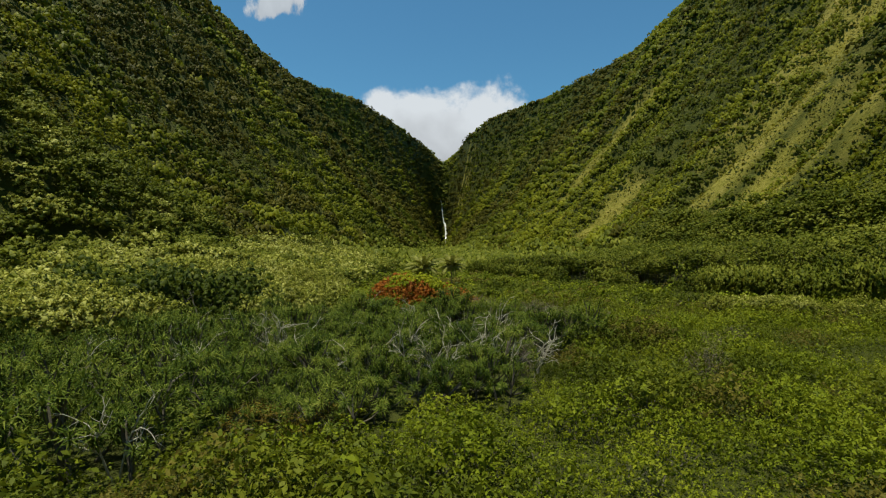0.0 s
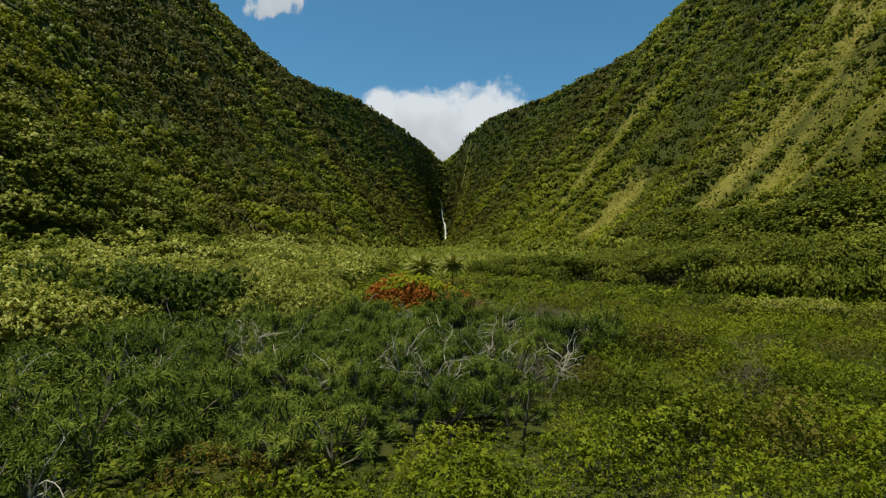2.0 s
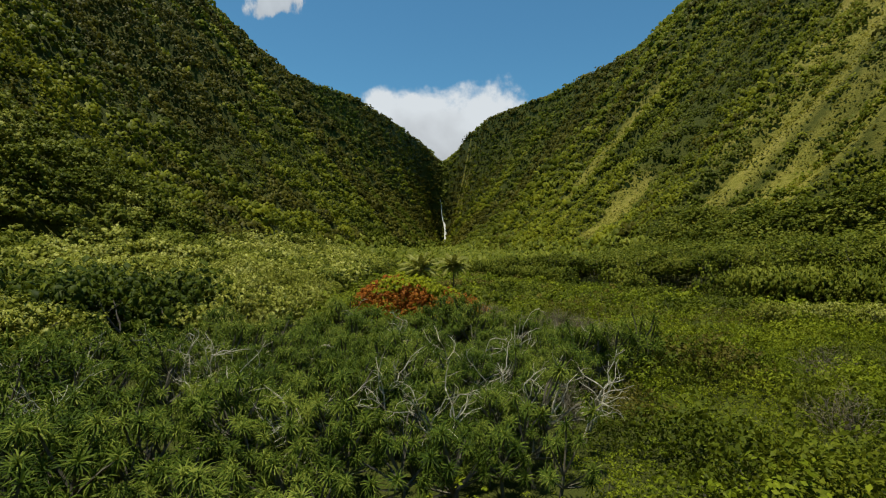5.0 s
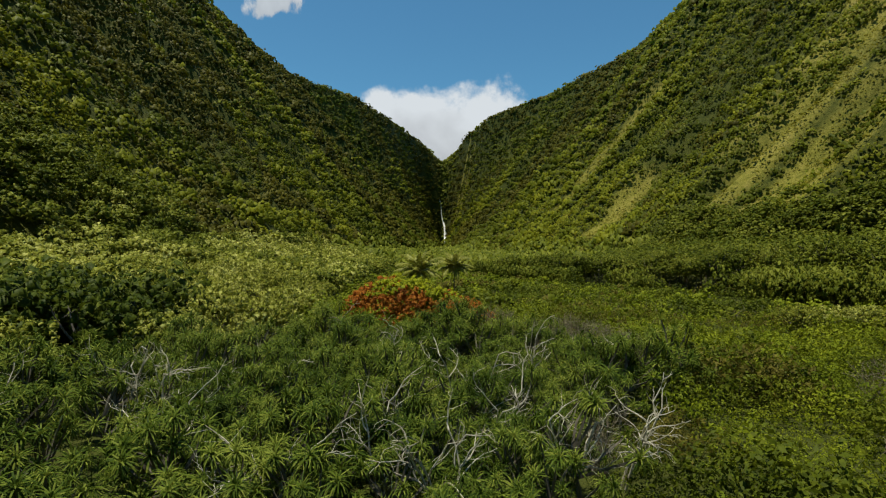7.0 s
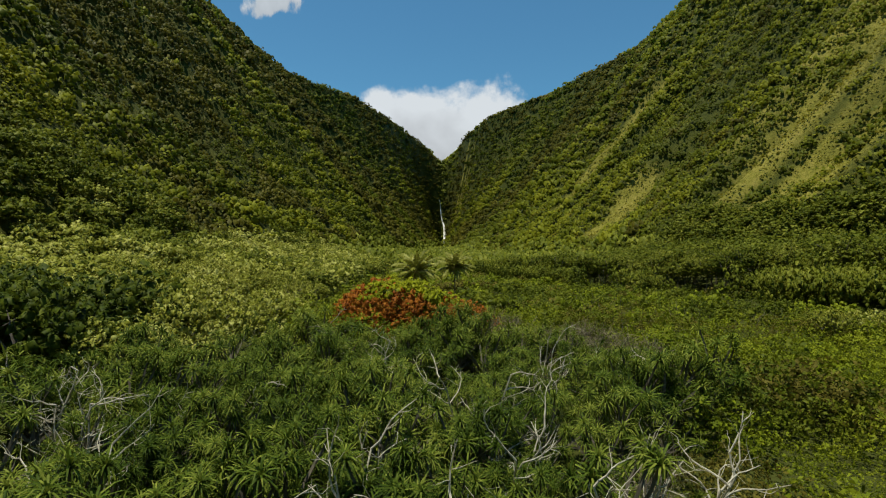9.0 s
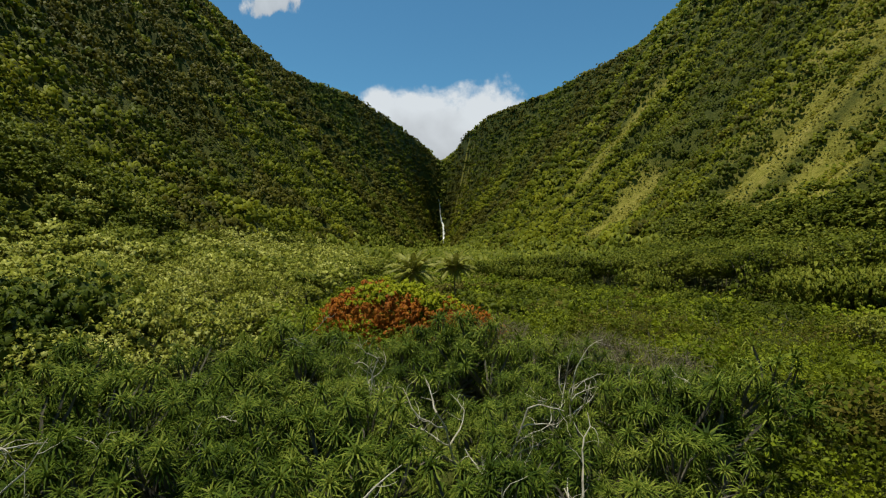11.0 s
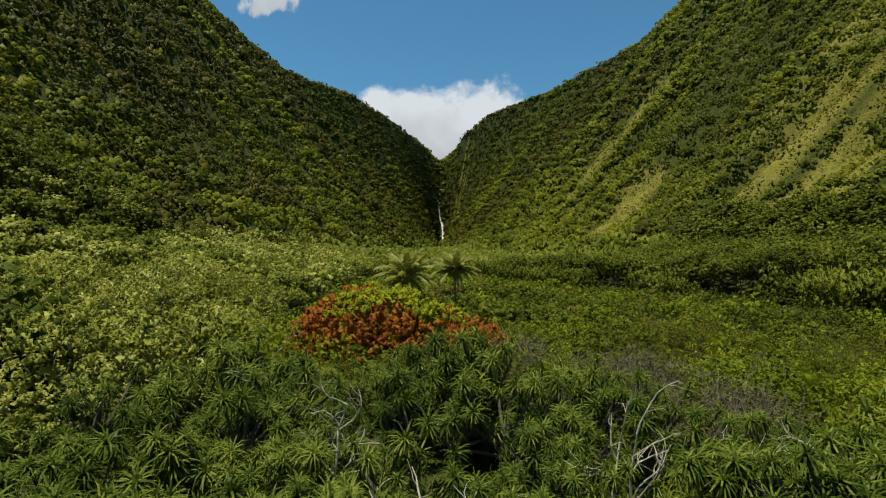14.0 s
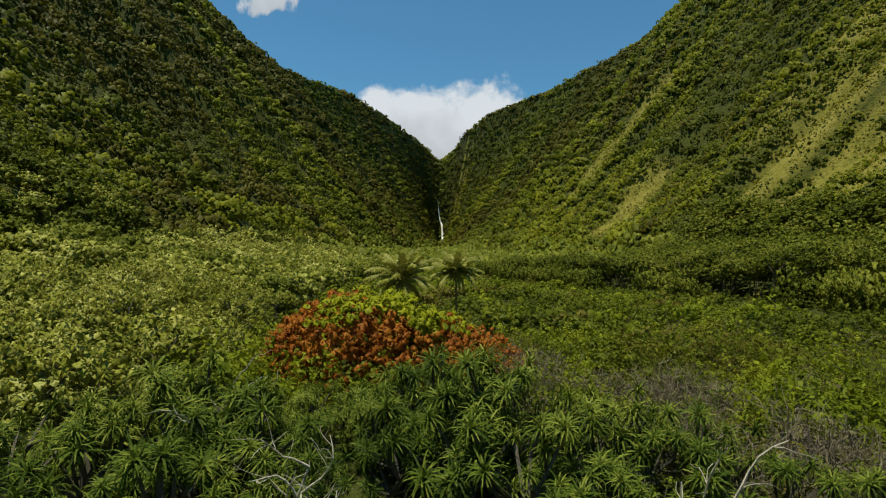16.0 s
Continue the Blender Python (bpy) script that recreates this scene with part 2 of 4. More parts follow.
def leaf_mesh(name, q, material):
    """Quads of their own; where the array also holds normals, leaves take the soft shading of their tuft."""
    q = q.reshape(-1, 4, q.shape[-1])
    me = mesh_of(name, q[..., :3], np.arange(len(q) * 4).reshape(-1, 4), material, q.shape[-1] == 6)
    if q.shape[-1] == 6:
        me.normals_split_custom_set_from_vertices(np.ascontiguousarray(q[..., 3:].reshape(-1, 3), dtype=np.float32))
    return me


# stands on the walls: side, place along the valley, distance from its middle line, half lengths both ways, kind
# dark stands on the left paint gully shade as leaf tone, without carved gullies
STANDS = [
    (-1, 285, 172, 9, 34, "dark"), (-1, 214, 112, 9, 20, "dark"), (-1, 256, 104, 36, 15, "brown"), (-1, 300, 142, 13, 16, "bright"),
    (-1, 490, 170, 30, 24, "bright"), (-1, 398, 142, 22, 18, "dark"), (-1, 590, 156, 12, 24, "dark"), (-1, 400, 100, 80, 13, "bright"),
    (-1, 620, 110, 60, 14, "bright"), (-1, 340, 200, 34, 40, "brown"), (-1, 560, 260, 70, 50, "brown"), (-1, 430, 232, 22, 30, "bright"),
    (1, 305, 215, 56, 76, "grass"), (1, 345, 300, 64, 70, "grass"), (1, 678, 220, 15, 66, "grass"), (1, 502, 160, 16, 34, "grass"),
    (1, 402, 250, 26, 36, "grass"), (1, 590, 176, 14, 40, "grass"), (1, 525, 245, 36, 46, "dark"), (1, 236, 160, 24, 26, "dark"),
    (1, 455, 300, 46, 75, "bright"), (1, 800, 160, 60, 50, "bright"), (1, 600, 290, 50, 60, "bright"), (1, 1850, 70, 90, 46, "grass"),
]


def stand(x, y, kind):
    """How far a place on the walls lies inside the stands of one kind, 0 to 1, with ragged edges."""
    s = np.abs(x)
    rag = 1.3 * (fbm(y / 15, s / 55, 87, 3) - 0.5)
    out = np.zeros(np.shape(x))
    for side, cy, cs, hy, hs, k in STANDS:
        if k == kind:
            d = np.sqrt(((y - cy - 0.10 * (s - cs)) / hy) ** 2 + ((s - cs) / hs) ** 2) + rag
            out = np.maximum(out, (x * side > 0) * smooth(1.15, 0.75, d))
    if kind == "grass":
        # strips of shrubs run down through the grass
        out = out * smooth(0.28, 0.42, fbm(y / 13 + s / 300, s / 110, 89, 3))
    return out


def build_ground():
    ys = np.concatenate([np.linspace(-1500, -60, 12), np.arange(-50, 300, 5.0), np.arange(300, 900, 7.0), np.arange(900, 2480, 11.0), np.linspace(2500, 4600, 16)])
    half = np.concatenate([np.arange(0, 60, 5.0), np.arange(60, 470, 6.0), np.linspace(475, 700, 12), np.linspace(760, 4000, 12)])
    xs = np.concatenate([-half[:0:-1], half])
    gx, gy = np.meshgrid(xs, ys)
    # columns close up as the valley narrows
    squeeze = np.interp(gy, [900, 1293, 1730, 2100, 2300, 2480], [1, 0.95, 0.5, 0.3, 0.2, 0.25])
    far = smooth(480, 1500, np.abs(gx))
    gx = gx * (squeeze * (1 - far) + far)
    gz = height(gx, gy)
    v = np.stack([gx, gy, gz], -1).reshape(-1, 3)
    r, c = gx.shape
    i = np.arange(r * c).reshape(r, c)
    q = np.stack([i[:-1, :-1], i[:-1, 1:], i[1:, 1:], i[1:, :-1]], -1).reshape(-1, 4)
    me = mesh_of("ground", v, q, MAT_GROUND, True)
    layer = me.attributes.new("grass", "FLOAT", "POINT")
    layer.data.foreach_set("value", np.ascontiguousarray(stand(gx.ravel(), gy.ravel(), "grass"), dtype=np.float32))
    ob = new("ground", me)
    tagged(ob, "green valley floor with steep grassy walls and rims", "ground", kind="structure")


build_ground()

# ---- leaves, tufts and crowns ----


def unit(v):
    return v / np.maximum(np.linalg.norm(v, axis=-1, keepdims=True), 1e-9)


def leaf_quads(centre, normal, size, r, slim=0.55):
    """Diamond leaves, folded along the middle."""
    n = len(centre)
    normal = unit(normal)
    a = unit(np.cross(normal, r.normal(size=(n, 3))))
    b = np.cross(normal, a)
    s = np.broadcast_to(np.asarray(size), (n,))[:, None]
    fold = normal * s * 0.22
    return np.stack([centre - a * s, centre + b * s * slim + fold, centre + a * s, centre - b * s * slim + fold], 1)


def crown_quads(seed, radius, tall, tufts, per, tuft_r, leaf, low=-0.15, lump=0.25, up=0.25, slim=0.55, petals=3, base=0.0, flat=0.0):
    """A crown of small leaf domes on a lumpy big dome; its foot is at z base, its top about `tall` above. Each small dome has a
    few overlapping leaf masses, with single leaves standing off it. Gives positions and shading normals."""
    r = np.random.default_rng(seed)
    k = np.arange(tufts) + 0.5
    sz = 1 - (1 - low) * k / tufts
    ang = k * 2.39996 + r.random() * 6
    d = np.stack([np.sqrt(np.maximum(0, 1 - sz ** 2)) * np.cos(ang), np.sqrt(np.maximum(0, 1 - sz ** 2)) * np.sin(ang), sz], -1)
    d = unit(d + r.normal(size=d.shape) * 0.16)
    rad = 1 + lump * (r.random(tufts) - 0.6)
    tc = d * rad[:, None] * np.array([radius, radius, tall])
    axis = unit(d * (1 - flat) + np.array([0, 0, 0.5 + flat]) + 0.15 * r.normal(size=d.shape))
    pos, nor = [], []
    if petals:
        a = unit(np.cross(axis, r.normal(size=axis.shape)))
        c = np.cross(axis, a)
        tr = tuft_r * r.uniform(0.7, 1.3, (tufts, 1))
        ring = lambda t, rr, h: tc + (np.cos(t)[:, None] * a + np.sin(t)[:, None] * c) * tr * rr + axis * tr * h
        apex = tc + axis * tr * r.uniform(0.6, 0.9, (tufts, 1)) * (1 - 0.55 * flat)
        ph, st = r.random(tufts) * 6.283, 6.283 / petals
        hs = [r.uniform(0.0, 0.5, (tufts, 1)) for _ in range(petals)]
        for j in range(petals):
            wild = r.uniform(0.9, 1.3)
            pos.append(np.stack([apex, ring(ph + j * st, 0.95, hs[j]), ring(ph + (j + 0.5) * st, wild, -0.6), ring(ph + (j + 1) * st, 0.95, hs[(j + 1) % petals])], 1))
        p = np.stack(pos, 1)
        nn = unit(p - (tc - axis * tr * 0.3)[:, None, None, :]) + 0.75 * d[:, None, None, :]
        nn = unit(nn) + 0.16 * r.normal(size=(tufts, petals, 1, 3))
        pos, nor = [p.reshape(-1, 4, 3)], [nn.reshape(-1, 4, 3)]
    if per:
        dirs = unit(r.normal(size=(tufts, per, 3)) * 0.75 + axis[:, None, :])
        at = tc[:, None, :] + dirs * (tuft_r * (0.75 + 0.5 * r.random((tufts, per, 1))))
        nrm = dirs * (1 - up) + np.array([0, 0, up]) + 0.35 * r.normal(size=dirs.shape)
        sizes = leaf * (0.65 + 0.7 * r.random(tufts * per))
        q = leaf_quads(at.reshape(-1, 3), nrm.reshape(-1, 3), sizes, r, slim)
        soft = unit(dirs + 0.75 * d[:, None, :]) + 0.25 * r.normal(size=dirs.shape)
        pos.append(q)
        nor.append(np.repeat(soft.reshape(-1, 1, 3), 4, 1))
    pos, nor = np.concatenate(pos), unit(np.concatenate(nor))
    face = np.cross(pos[:, 2] - pos[:, 0], pos[:, 3] - pos[:, 1])
    back = (face * nor.mean(1)).sum(-1) < 0
    pos[back], nor[back] = pos[back][:, ::-1], nor[back][:, ::-1]
    pos[..., 2] += base
    return np.concatenate([pos, nor], -1)


def spread(templates, place, scale, turn, pick):
    """All copies of the templates as one array of quads."""
    out = []
    for j, tq in enumerate(templates):
        sel = np.nonzero(pick == j)[0]
        if not len(sel):
            continue
        c, s = np.cos(turn[sel])[:, None], np.sin(turn[sel])[:, None]
        p = tq.reshape(-1, tq.shape[-1])
        w = np.empty((len(sel), len(p), p.shape[1]), dtype=np.float32)
        for o in range(0, p.shape[1], 3):
            w[..., o] = c * p[None, :, o] - s * p[None, :, o + 1]
            w[..., o + 1] = s * p[None, :, o] + c * p[None, :, o + 1]
            w[..., o + 2] = p[None, :, o + 2]
        w[..., :3] = w[..., :3] * scale[sel][:, None, :] + place[sel][:, None, :]
        out.append(w.reshape(-1, 4, p.shape[1]))
    return np.concatenate(out)


def scatter(x0, x1, y0, y1, step, seed, jitter=0.48):
    r = np.random.default_rng(seed)
    gx, gy = np.meshgrid(np.arange(x0, x1, step), np.arange(y0, y1, step * 0.87))
    gx = gx + (np.arange(gx.shape[0]) % 2)[:, None] * step / 2
    gx = gx + r.uniform(-jitter, jitter, gx.shape) * step
    gy = gy + r.uniform(-jitter, jitter, gy.shape) * step
    return gx.ravel(), gy.ravel()


def stuff(name, templates, x, y, size, material, label, category, seed, sink=0.0, tall=1.0, var=0.25, follow=0.0):
    r = np.random.default_rng(seed)
    n = len(x)
    z = height(x, y) - sink
    s = np.broadcast_to(np.asarray(size), (n,)) * (1 - var + 2 * var * r.random(n))
    hs = s * tall * (0.85 + 0.3 * r.random(n))
    at, wide, turn, pick = np.stack([x, y, z], -1), np.stack([s, s, hs], -1), r.random(n) * 6.283, r.integers(0, len(templates), n)
    q = spread(templates, at, wide, turn, pick)
    if follow:
        # the canopy's shading leans with the slope on which it stands
        e = 7.0
        slope = unit(np.stack([height(x - e, y) - height(x + e, y), height(x, y - e) - height(x, y + e), np.full(n, 2 * e)], -1))
        slope = follow * (slope - np.array([0, 0, 0.55]))
        lean = np.concatenate([np.repeat(slope[pick == j], len(t), 0) for j, t in enumerate(templates)])
        q[..., 3:] = unit(q[..., 3:] + lean[:, None, :])
    ob = new(name, leaf_mesh(name, q, material))
    return tagged(ob, label, category, kind="stuff")


# ---- zones of the plan ----


def in_view(x, y, margin=8.0):
    """The wedge that can be overlooked from the valley's middle line."""
    return np.abs(x) < 0.86 * y - 2 + margin


def pandanus_zone(x, y):
    """Where the screw pines stand: a belt that opens to the left."""
    edge = np.interp(x, [-70, -24, -14, 0, 12, 20], [22, 29, 41, 48, 54, 74]) + 9 * (vnoise(x / 6, y / 6, 71) - 0.5)
    back = np.interp(x, [-70, -45, -31, -24, -20, -17, -13, 0, 14, 24], [66, 70, 82, 84, 88, 92, 98, 104, 90, 84])
    right = np.interp(y, [40, 60, 70, 80, 92, 106], [6, 11, 17, 22, 11, 5])
    return (y > edge) & (y < back) & (x < right + 7 * (vnoise(x / 7, y / 7, 72) - 0.5))


def dark_grove(x, y):
    return (x > -64) & (x < -32) & (y > 82) & (y < 106)


def pale_zone(x, y):
    edge = np.interp(y, [80, 84, 88, 92, 99, 112, 143, 250, 420], [-62, -24, -19, -17, -17, -19, -27, -36, -30])
    outer = np.interp(y, [84, 150, 170, 200, 220, 255, 300, 420], [170, 170, 160, 140, 118, 96, 92, 84])
    return (x < edge + 6 * (vnoise(x / 12, y / 12, 73) - 0.5)) & (y > 84) & (y < 420) & (-x < outer + 16 * (vnoise(x / 15, y / 15, 75) - 0.5)) & ~dark_grove(x, y)


def forest_zone(x, y):
    edge = np.interp(y, [90, 130, 150, 200, 230, 290, 330, 380], [140, 112, 99, 95, 88, 66, 34, -60])
    return x > edge + 10 * (vnoise(x / 14, y / 14, 74) - 0.5)


def low_enough(x, y):
    """Heights of the walls that lie above any view get no trees."""
    return height(x, y) - EYE < 0.50 * y


def part(name, mesh, parent, label=""):
    ob = new(name, mesh)
    ob.parent = parent
    if label:
        ob["label"] = label
    return ob


def tube_quads(points, radii, sides=6):
    """A tapered limb along points, as quads with shared rings turned into an array of corner positions."""
    pts = np.asarray(points, float)
    rings = []
    for i, p in enumerate(pts):
        d = unit(pts[min(i + 1, len(pts) - 1)] - pts[max(i - 1, 0)])
        a = unit(np.cross(d, [0.31, 0.77, 0.2]))
        c = np.cross(d, a)
        ang = np.arange(sides) * 2 * np.pi / sides
        rings.append(p + radii[i] * (np.cos(ang)[:, None] * a + np.sin(ang)[:, None] * c))
    rings = np.array(rings)
    nx = np.roll(rings, -1, axis=1)
    return np.stack([rings[:-1], nx[:-1], nx[1:], rings[1:]], 2).reshape(-1, 4, 3)


def limb(r, start, aim, length, bend=0.25, steps=5):
    p, d, pts = np.array(start, float), unit(np.array(aim, float)), [np.array(start, float)]
    for _ in range(steps):
        d = unit(d + r.normal(size=3) * bend)
        p = p + d * length / steps
        pts.append(p)
    return np.array(pts), d


# ---- sky backdrop: cloud banks ----


def cloud_material(name, bright, grey, scale, seed, size):
    m, t, n, l, p = nodes_of(name)
    tc = n.new("ShaderNodeTexCoord")
    mp = n.new("ShaderNodeMapping")
    mp.inputs["Location"].default_value = (seed, 0, seed * 0.7)
    l.new(tc.outputs["Generated"], mp.inputs["Vector"])
    mp.inputs["Scale"].default_value = (scale * 2.0, 1, scale)
    a = n.new("ShaderNodeTexNoise")
    a.inputs["Scale"].default_value, a.inputs["Detail"].default_value, a.inputs["Roughness"].default_value = 1.5, 8.0, 0.55
    l.new(mp.outputs[0], a.inputs["Vector"])
    sep = n.new("ShaderNodeSeparateXYZ")
    l.new(tc.outputs["Generated"], sep.inputs[0])
    dx = math_of(t, "ABSOLUTE", math_of(t, "SUBTRACT", sep.outputs["X"], 0.5), 0)
    dx = math_of(t, "MULTIPLY", dx, 2.0)
    dz = math_of(t, "ABSOLUTE", math_of(t, "SUBTRACT", sep.outputs["Z"], 0.36), 0)
    dz = math_of(t, "MULTIPLY", dz, 1.75)
    far = math_of(t, "POWER", math_of(t, "ADD", math_of(t, "POWER", dx, 4.5), math_of(t, "POWER", dz, 4.5)), 0.2222)
    v = math_of(t, "SUBTRACT", math_of(t, "ADD", math_of(t, "MULTIPLY", math_of(t, "SUBTRACT", a.outputs["Fac"], 0.5), 1.5), size), far)
    mr = n.new("ShaderNodeMapRange")
    mr.interpolation_type = "SMOOTHSTEP"
    mr.inputs["From Min"].default_value, mr.inputs["From Max"].default_value = 0.0, 0.17
    l.new(v, mr.inputs["Value"])
    b = n.new("ShaderNodeTexNoise")
    b.inputs["Scale"].default_value, b.inputs["Detail"].default_value = 3.0, 5.0
    l.new(mp.outputs[0], b.inputs["Vector"])
    shade = math_of(t, "ADD", math_of(t, "MULTIPLY", sep.outputs["Z"], 1.1), math_of(t, "MULTIPLY", math_of(t, "SUBTRACT", b.outputs["Fac"], 0.5), 0.9))
    r = ramp_of(t, [(0.12, grey), (0.75, bright)])
    l.new(shade, r.inputs["Fac"])
    e = n.new("ShaderNodeEmission")
    l.new(r.outputs["Color"], e.inputs["Color"])
    e.inputs["Strength"].default_value = 1.0
    tr = n.new("ShaderNodeBsdfTransparent")
    mix = n.new("ShaderNodeMixShader")
    l.new(mr.outputs[0], mix.inputs[0])
    l.new(tr.outputs[0], mix.inputs[1])
    l.new(e.outputs[0], mix.inputs[2])
    l.new(mix.outputs[0], n["Material Output"].inputs["Surface"])
    return m


def build_cloud(name, x0, x1, z0, z1, y, mat, label):
    gx, gz = np.meshgrid(np.linspace(x0, x1, 9), np.linspace(z0, z1, 5))
    gy = y + 60 * np.cos((gx - (x0 + x1) / 2) / (x1 - x0) * 3)
    v = np.stack([gx, gy, gz], -1).reshape(-1, 3)
    i = np.arange(45).reshape(5, 9)
    q = np.stack([i[:-1, :-1], i[:-1, 1:], i[1:, 1:], i[1:, :-1]], -1).reshape(-1, 4)
    ob = new(name, mesh_of(name, v, q, mat))
    ob.visible_shadow = False
    tagged(ob, label, "cloud", kind="structure")


build_cloud("backdrop_cloud_bank", -1260, 1340, 420, 1560, 4100, cloud_material("cloud_bank", (0.56, 0.60, 0.63), (0.34, 0.36, 0.38), 1.2, 3.1, 0.72), "white cumulus bank resting behind the end of the valley")
build_cloud("backdrop_cloud", -1760, -920, 1850, 2400, 4100, cloud_material("small_cloud", (0.50, 0.55, 0.59), (0.36, 0.40, 0.44), 0.9, 7.7, 0.50), "small white cloud in the blue sky")

# ---- the waterfall ----


def water_material():
    m, t, n, l, p = nodes_of("falling_water")
    a = noise_of(t, 0.6, 4.0, 0.6, stretch=(1.5, 1.5, 0.08))
    r = ramp_of(t, [(0.3, (0.62, 0.60, 0.55)), (0.6, (0.92, 0.90, 0.84))])
    l.new(a.outputs["Fac"], r.inputs["Fac"])
    l.new(r.outputs["Color"], p.inputs["Base Color"])
    p.inputs["Roughness"].default_value = 0.35
    return m


MAT_WATER = water_material()


def fall_mesh(name, x_top, x_foot, z_top, z_foot, w_top, w_foot, seed):
    """Water that clings to the head wall between two heights."""
    r = np.random.default_rng(seed)
    zs = np.linspace(z_top, z_foot, 26)
    k = np.linspace(0, 1, 26)
    xs = x_top + (x_foot - x_top) * k ** 0.6 + 1.2 * np.sin(k * 7)
    ys = []
    line = np.arange(1990, 2420, 1.0)
    for x, z in zip(xs, zs):
        h = np.maximum.reduce([height(np.full_like(line, x + o), line) for o in (-4, 0, 4)])
        hit = np.nonzero(h > z - 1)[0]
        ys.append(line[hit[0]] - 4 if len(hit) else 2300)
    ys = np.minimum.accumulate(np.array(ys))
    w = (w_top + (w_foot - w_top) * k) * (0.85 + 0.3 * r.random(26))
    rows = []
    for o, d in ((-1, 0.6), (-0.5, -0.6), (0, -1.0), (0.5, -0.6), (1, 0.6)):
        rows.append(np.stack([xs + o * w, ys + d, zs], -1))
    v = np.array(rows)
    i = np.arange(v.shape[0] * 26).reshape(v.shape[0], 26)
    q = np.stack([i[:-1, :-1], i[1:, :-1], i[1:, 1:], i[:-1, 1:]], -1).reshape(-1, 4)
    return mesh_of(name, v.reshape(-1, 3), q, MAT_WATER, True)


fall = new("waterfall", None)
tagged(fall, "thin white waterfall dropping down the dark end of the valley", "waterfall")
part("main_fall", fall_mesh("main_fall", 4, 17, 150, 40, 3.0, 6.5, 1), fall)
part("upper_fall", fall_mesh("upper_fall", -12, 2, 240, 152, 1.3, 2.0, 2), fall, "fainter upper thread of the fall")

# ---- the far things ----
T_WALL = [crown_quads(100 + i, 1.0, 0.95, 15, 0, 0.26, 0.25, low=-0.2, lump=0.5, petals=3) for i in range(6)]
T_FAR = [crown_quads(110 + i, 1.0, 0.9, 8, 0, 0.38, 0.30, low=0.0, lump=0.5, petals=3) for i in range(5)]
T_EDGE = [crown_quads(125 + i, 1.0, 0.85, 34, 3, 0.17, 0.085, low=-0.5, lump=0.6, petals=3, up=0.5, flat=0.6) for i in range(4)]
T_MID = [crown_quads(120 + i, 1.0, 0.85, 24, 2, 0.21, 0.11, low=-0.3, lump=0.6, petals=3, up=0.55, slim=0.7, flat=0.6) for i in range(5)]


def build_walls():
    for side in (-1, 1):
        for y0, y1, step, tem in ((110, 250, 5.4, T_MID), (250, 420, 5.2, T_WALL), (420, 620, 6.2, T_WALL), (620, 800, 7.0, T_FAR), (800, 1400, 9.0, T_FAR), (1400, 2260, 10.0, T_FAR)):
            far = float(np.interp(y0, ST_Y, RIM_L if side < 0 else RIM_R)) + 15
            near = 40.0 if y0 < 1400 else 6.0
            a, b = (-far, -near) if side < 0 else (near, far)
            x, y = scatter(a, b, y0, y1, step, 300 + y0 + side)
            foot = np.interp(y, ST_Y, FOOT_L if side < 0 else FOOT_R)
            keep = (np.abs(x) > foot + 2) & in_view(x, y, 20) & low_enough(x, y)
            if side < 0:
                keep &= ~pale_zone(x, y)
            x, y = x[keep], y[keep]
            foot = foot[keep]
            # on the grass faces of the right wall only streaks of trees stand
            dens = fbm(y / 24 + np.abs(x) / 220, np.abs(x) / 190, 81 + side, 4)
            u = (np.abs(x) - foot) / 320
            grass = stand(x, y, "grass")
            bare = (0.20 if side > 0 else 0.08) + 0.50 * grass - 0.2 * (u < 0.07)
            keep = dens > bare
            x, y = x[keep], y[keep]
            r = np.random.default_rng(y0 + 9 * side)
            size = step * (0.56 + 0.46 * r.random(len(x)) ** 2.0)
            wide = 1 + y / 700
            # more brown, less bright far off and high up, standing in for cloud shadow
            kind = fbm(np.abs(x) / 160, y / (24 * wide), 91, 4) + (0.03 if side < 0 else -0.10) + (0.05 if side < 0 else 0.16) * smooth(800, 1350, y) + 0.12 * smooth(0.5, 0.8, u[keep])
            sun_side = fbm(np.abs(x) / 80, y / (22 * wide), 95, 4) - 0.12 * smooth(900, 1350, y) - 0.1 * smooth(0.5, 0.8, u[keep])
            # ribs' light and shade put into leaf colour: bright ridges, dark gullies
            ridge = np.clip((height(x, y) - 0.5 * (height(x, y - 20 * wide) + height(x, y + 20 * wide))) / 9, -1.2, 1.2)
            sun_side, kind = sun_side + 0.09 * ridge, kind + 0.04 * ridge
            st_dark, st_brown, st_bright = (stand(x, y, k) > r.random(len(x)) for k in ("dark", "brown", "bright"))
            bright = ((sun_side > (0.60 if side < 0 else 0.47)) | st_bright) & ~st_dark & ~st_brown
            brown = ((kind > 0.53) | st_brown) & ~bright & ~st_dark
            size = np.where(st_dark, size * 0.85, size)
            for sel, nm, mat, lab in ((brown, "brown_slope_wood", MAT_WALL_BROWN, "dull olive-brown trees clinging to the steep valley wall, tone partly standing for cloud shadow"),
                                      (bright, "bright_slope_wood", MAT_WALL_BRIGHT, "bright green trees of the steep valley wall, tone partly standing for sunlit ridges"),
                                      (~brown & ~bright, "slope_wood", MAT_WALL_TREE, "dark green trees covering the steep valley wall, tone partly standing for shaded gullies")):
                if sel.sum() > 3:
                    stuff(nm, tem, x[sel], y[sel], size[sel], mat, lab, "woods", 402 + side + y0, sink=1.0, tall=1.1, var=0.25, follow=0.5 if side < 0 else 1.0)


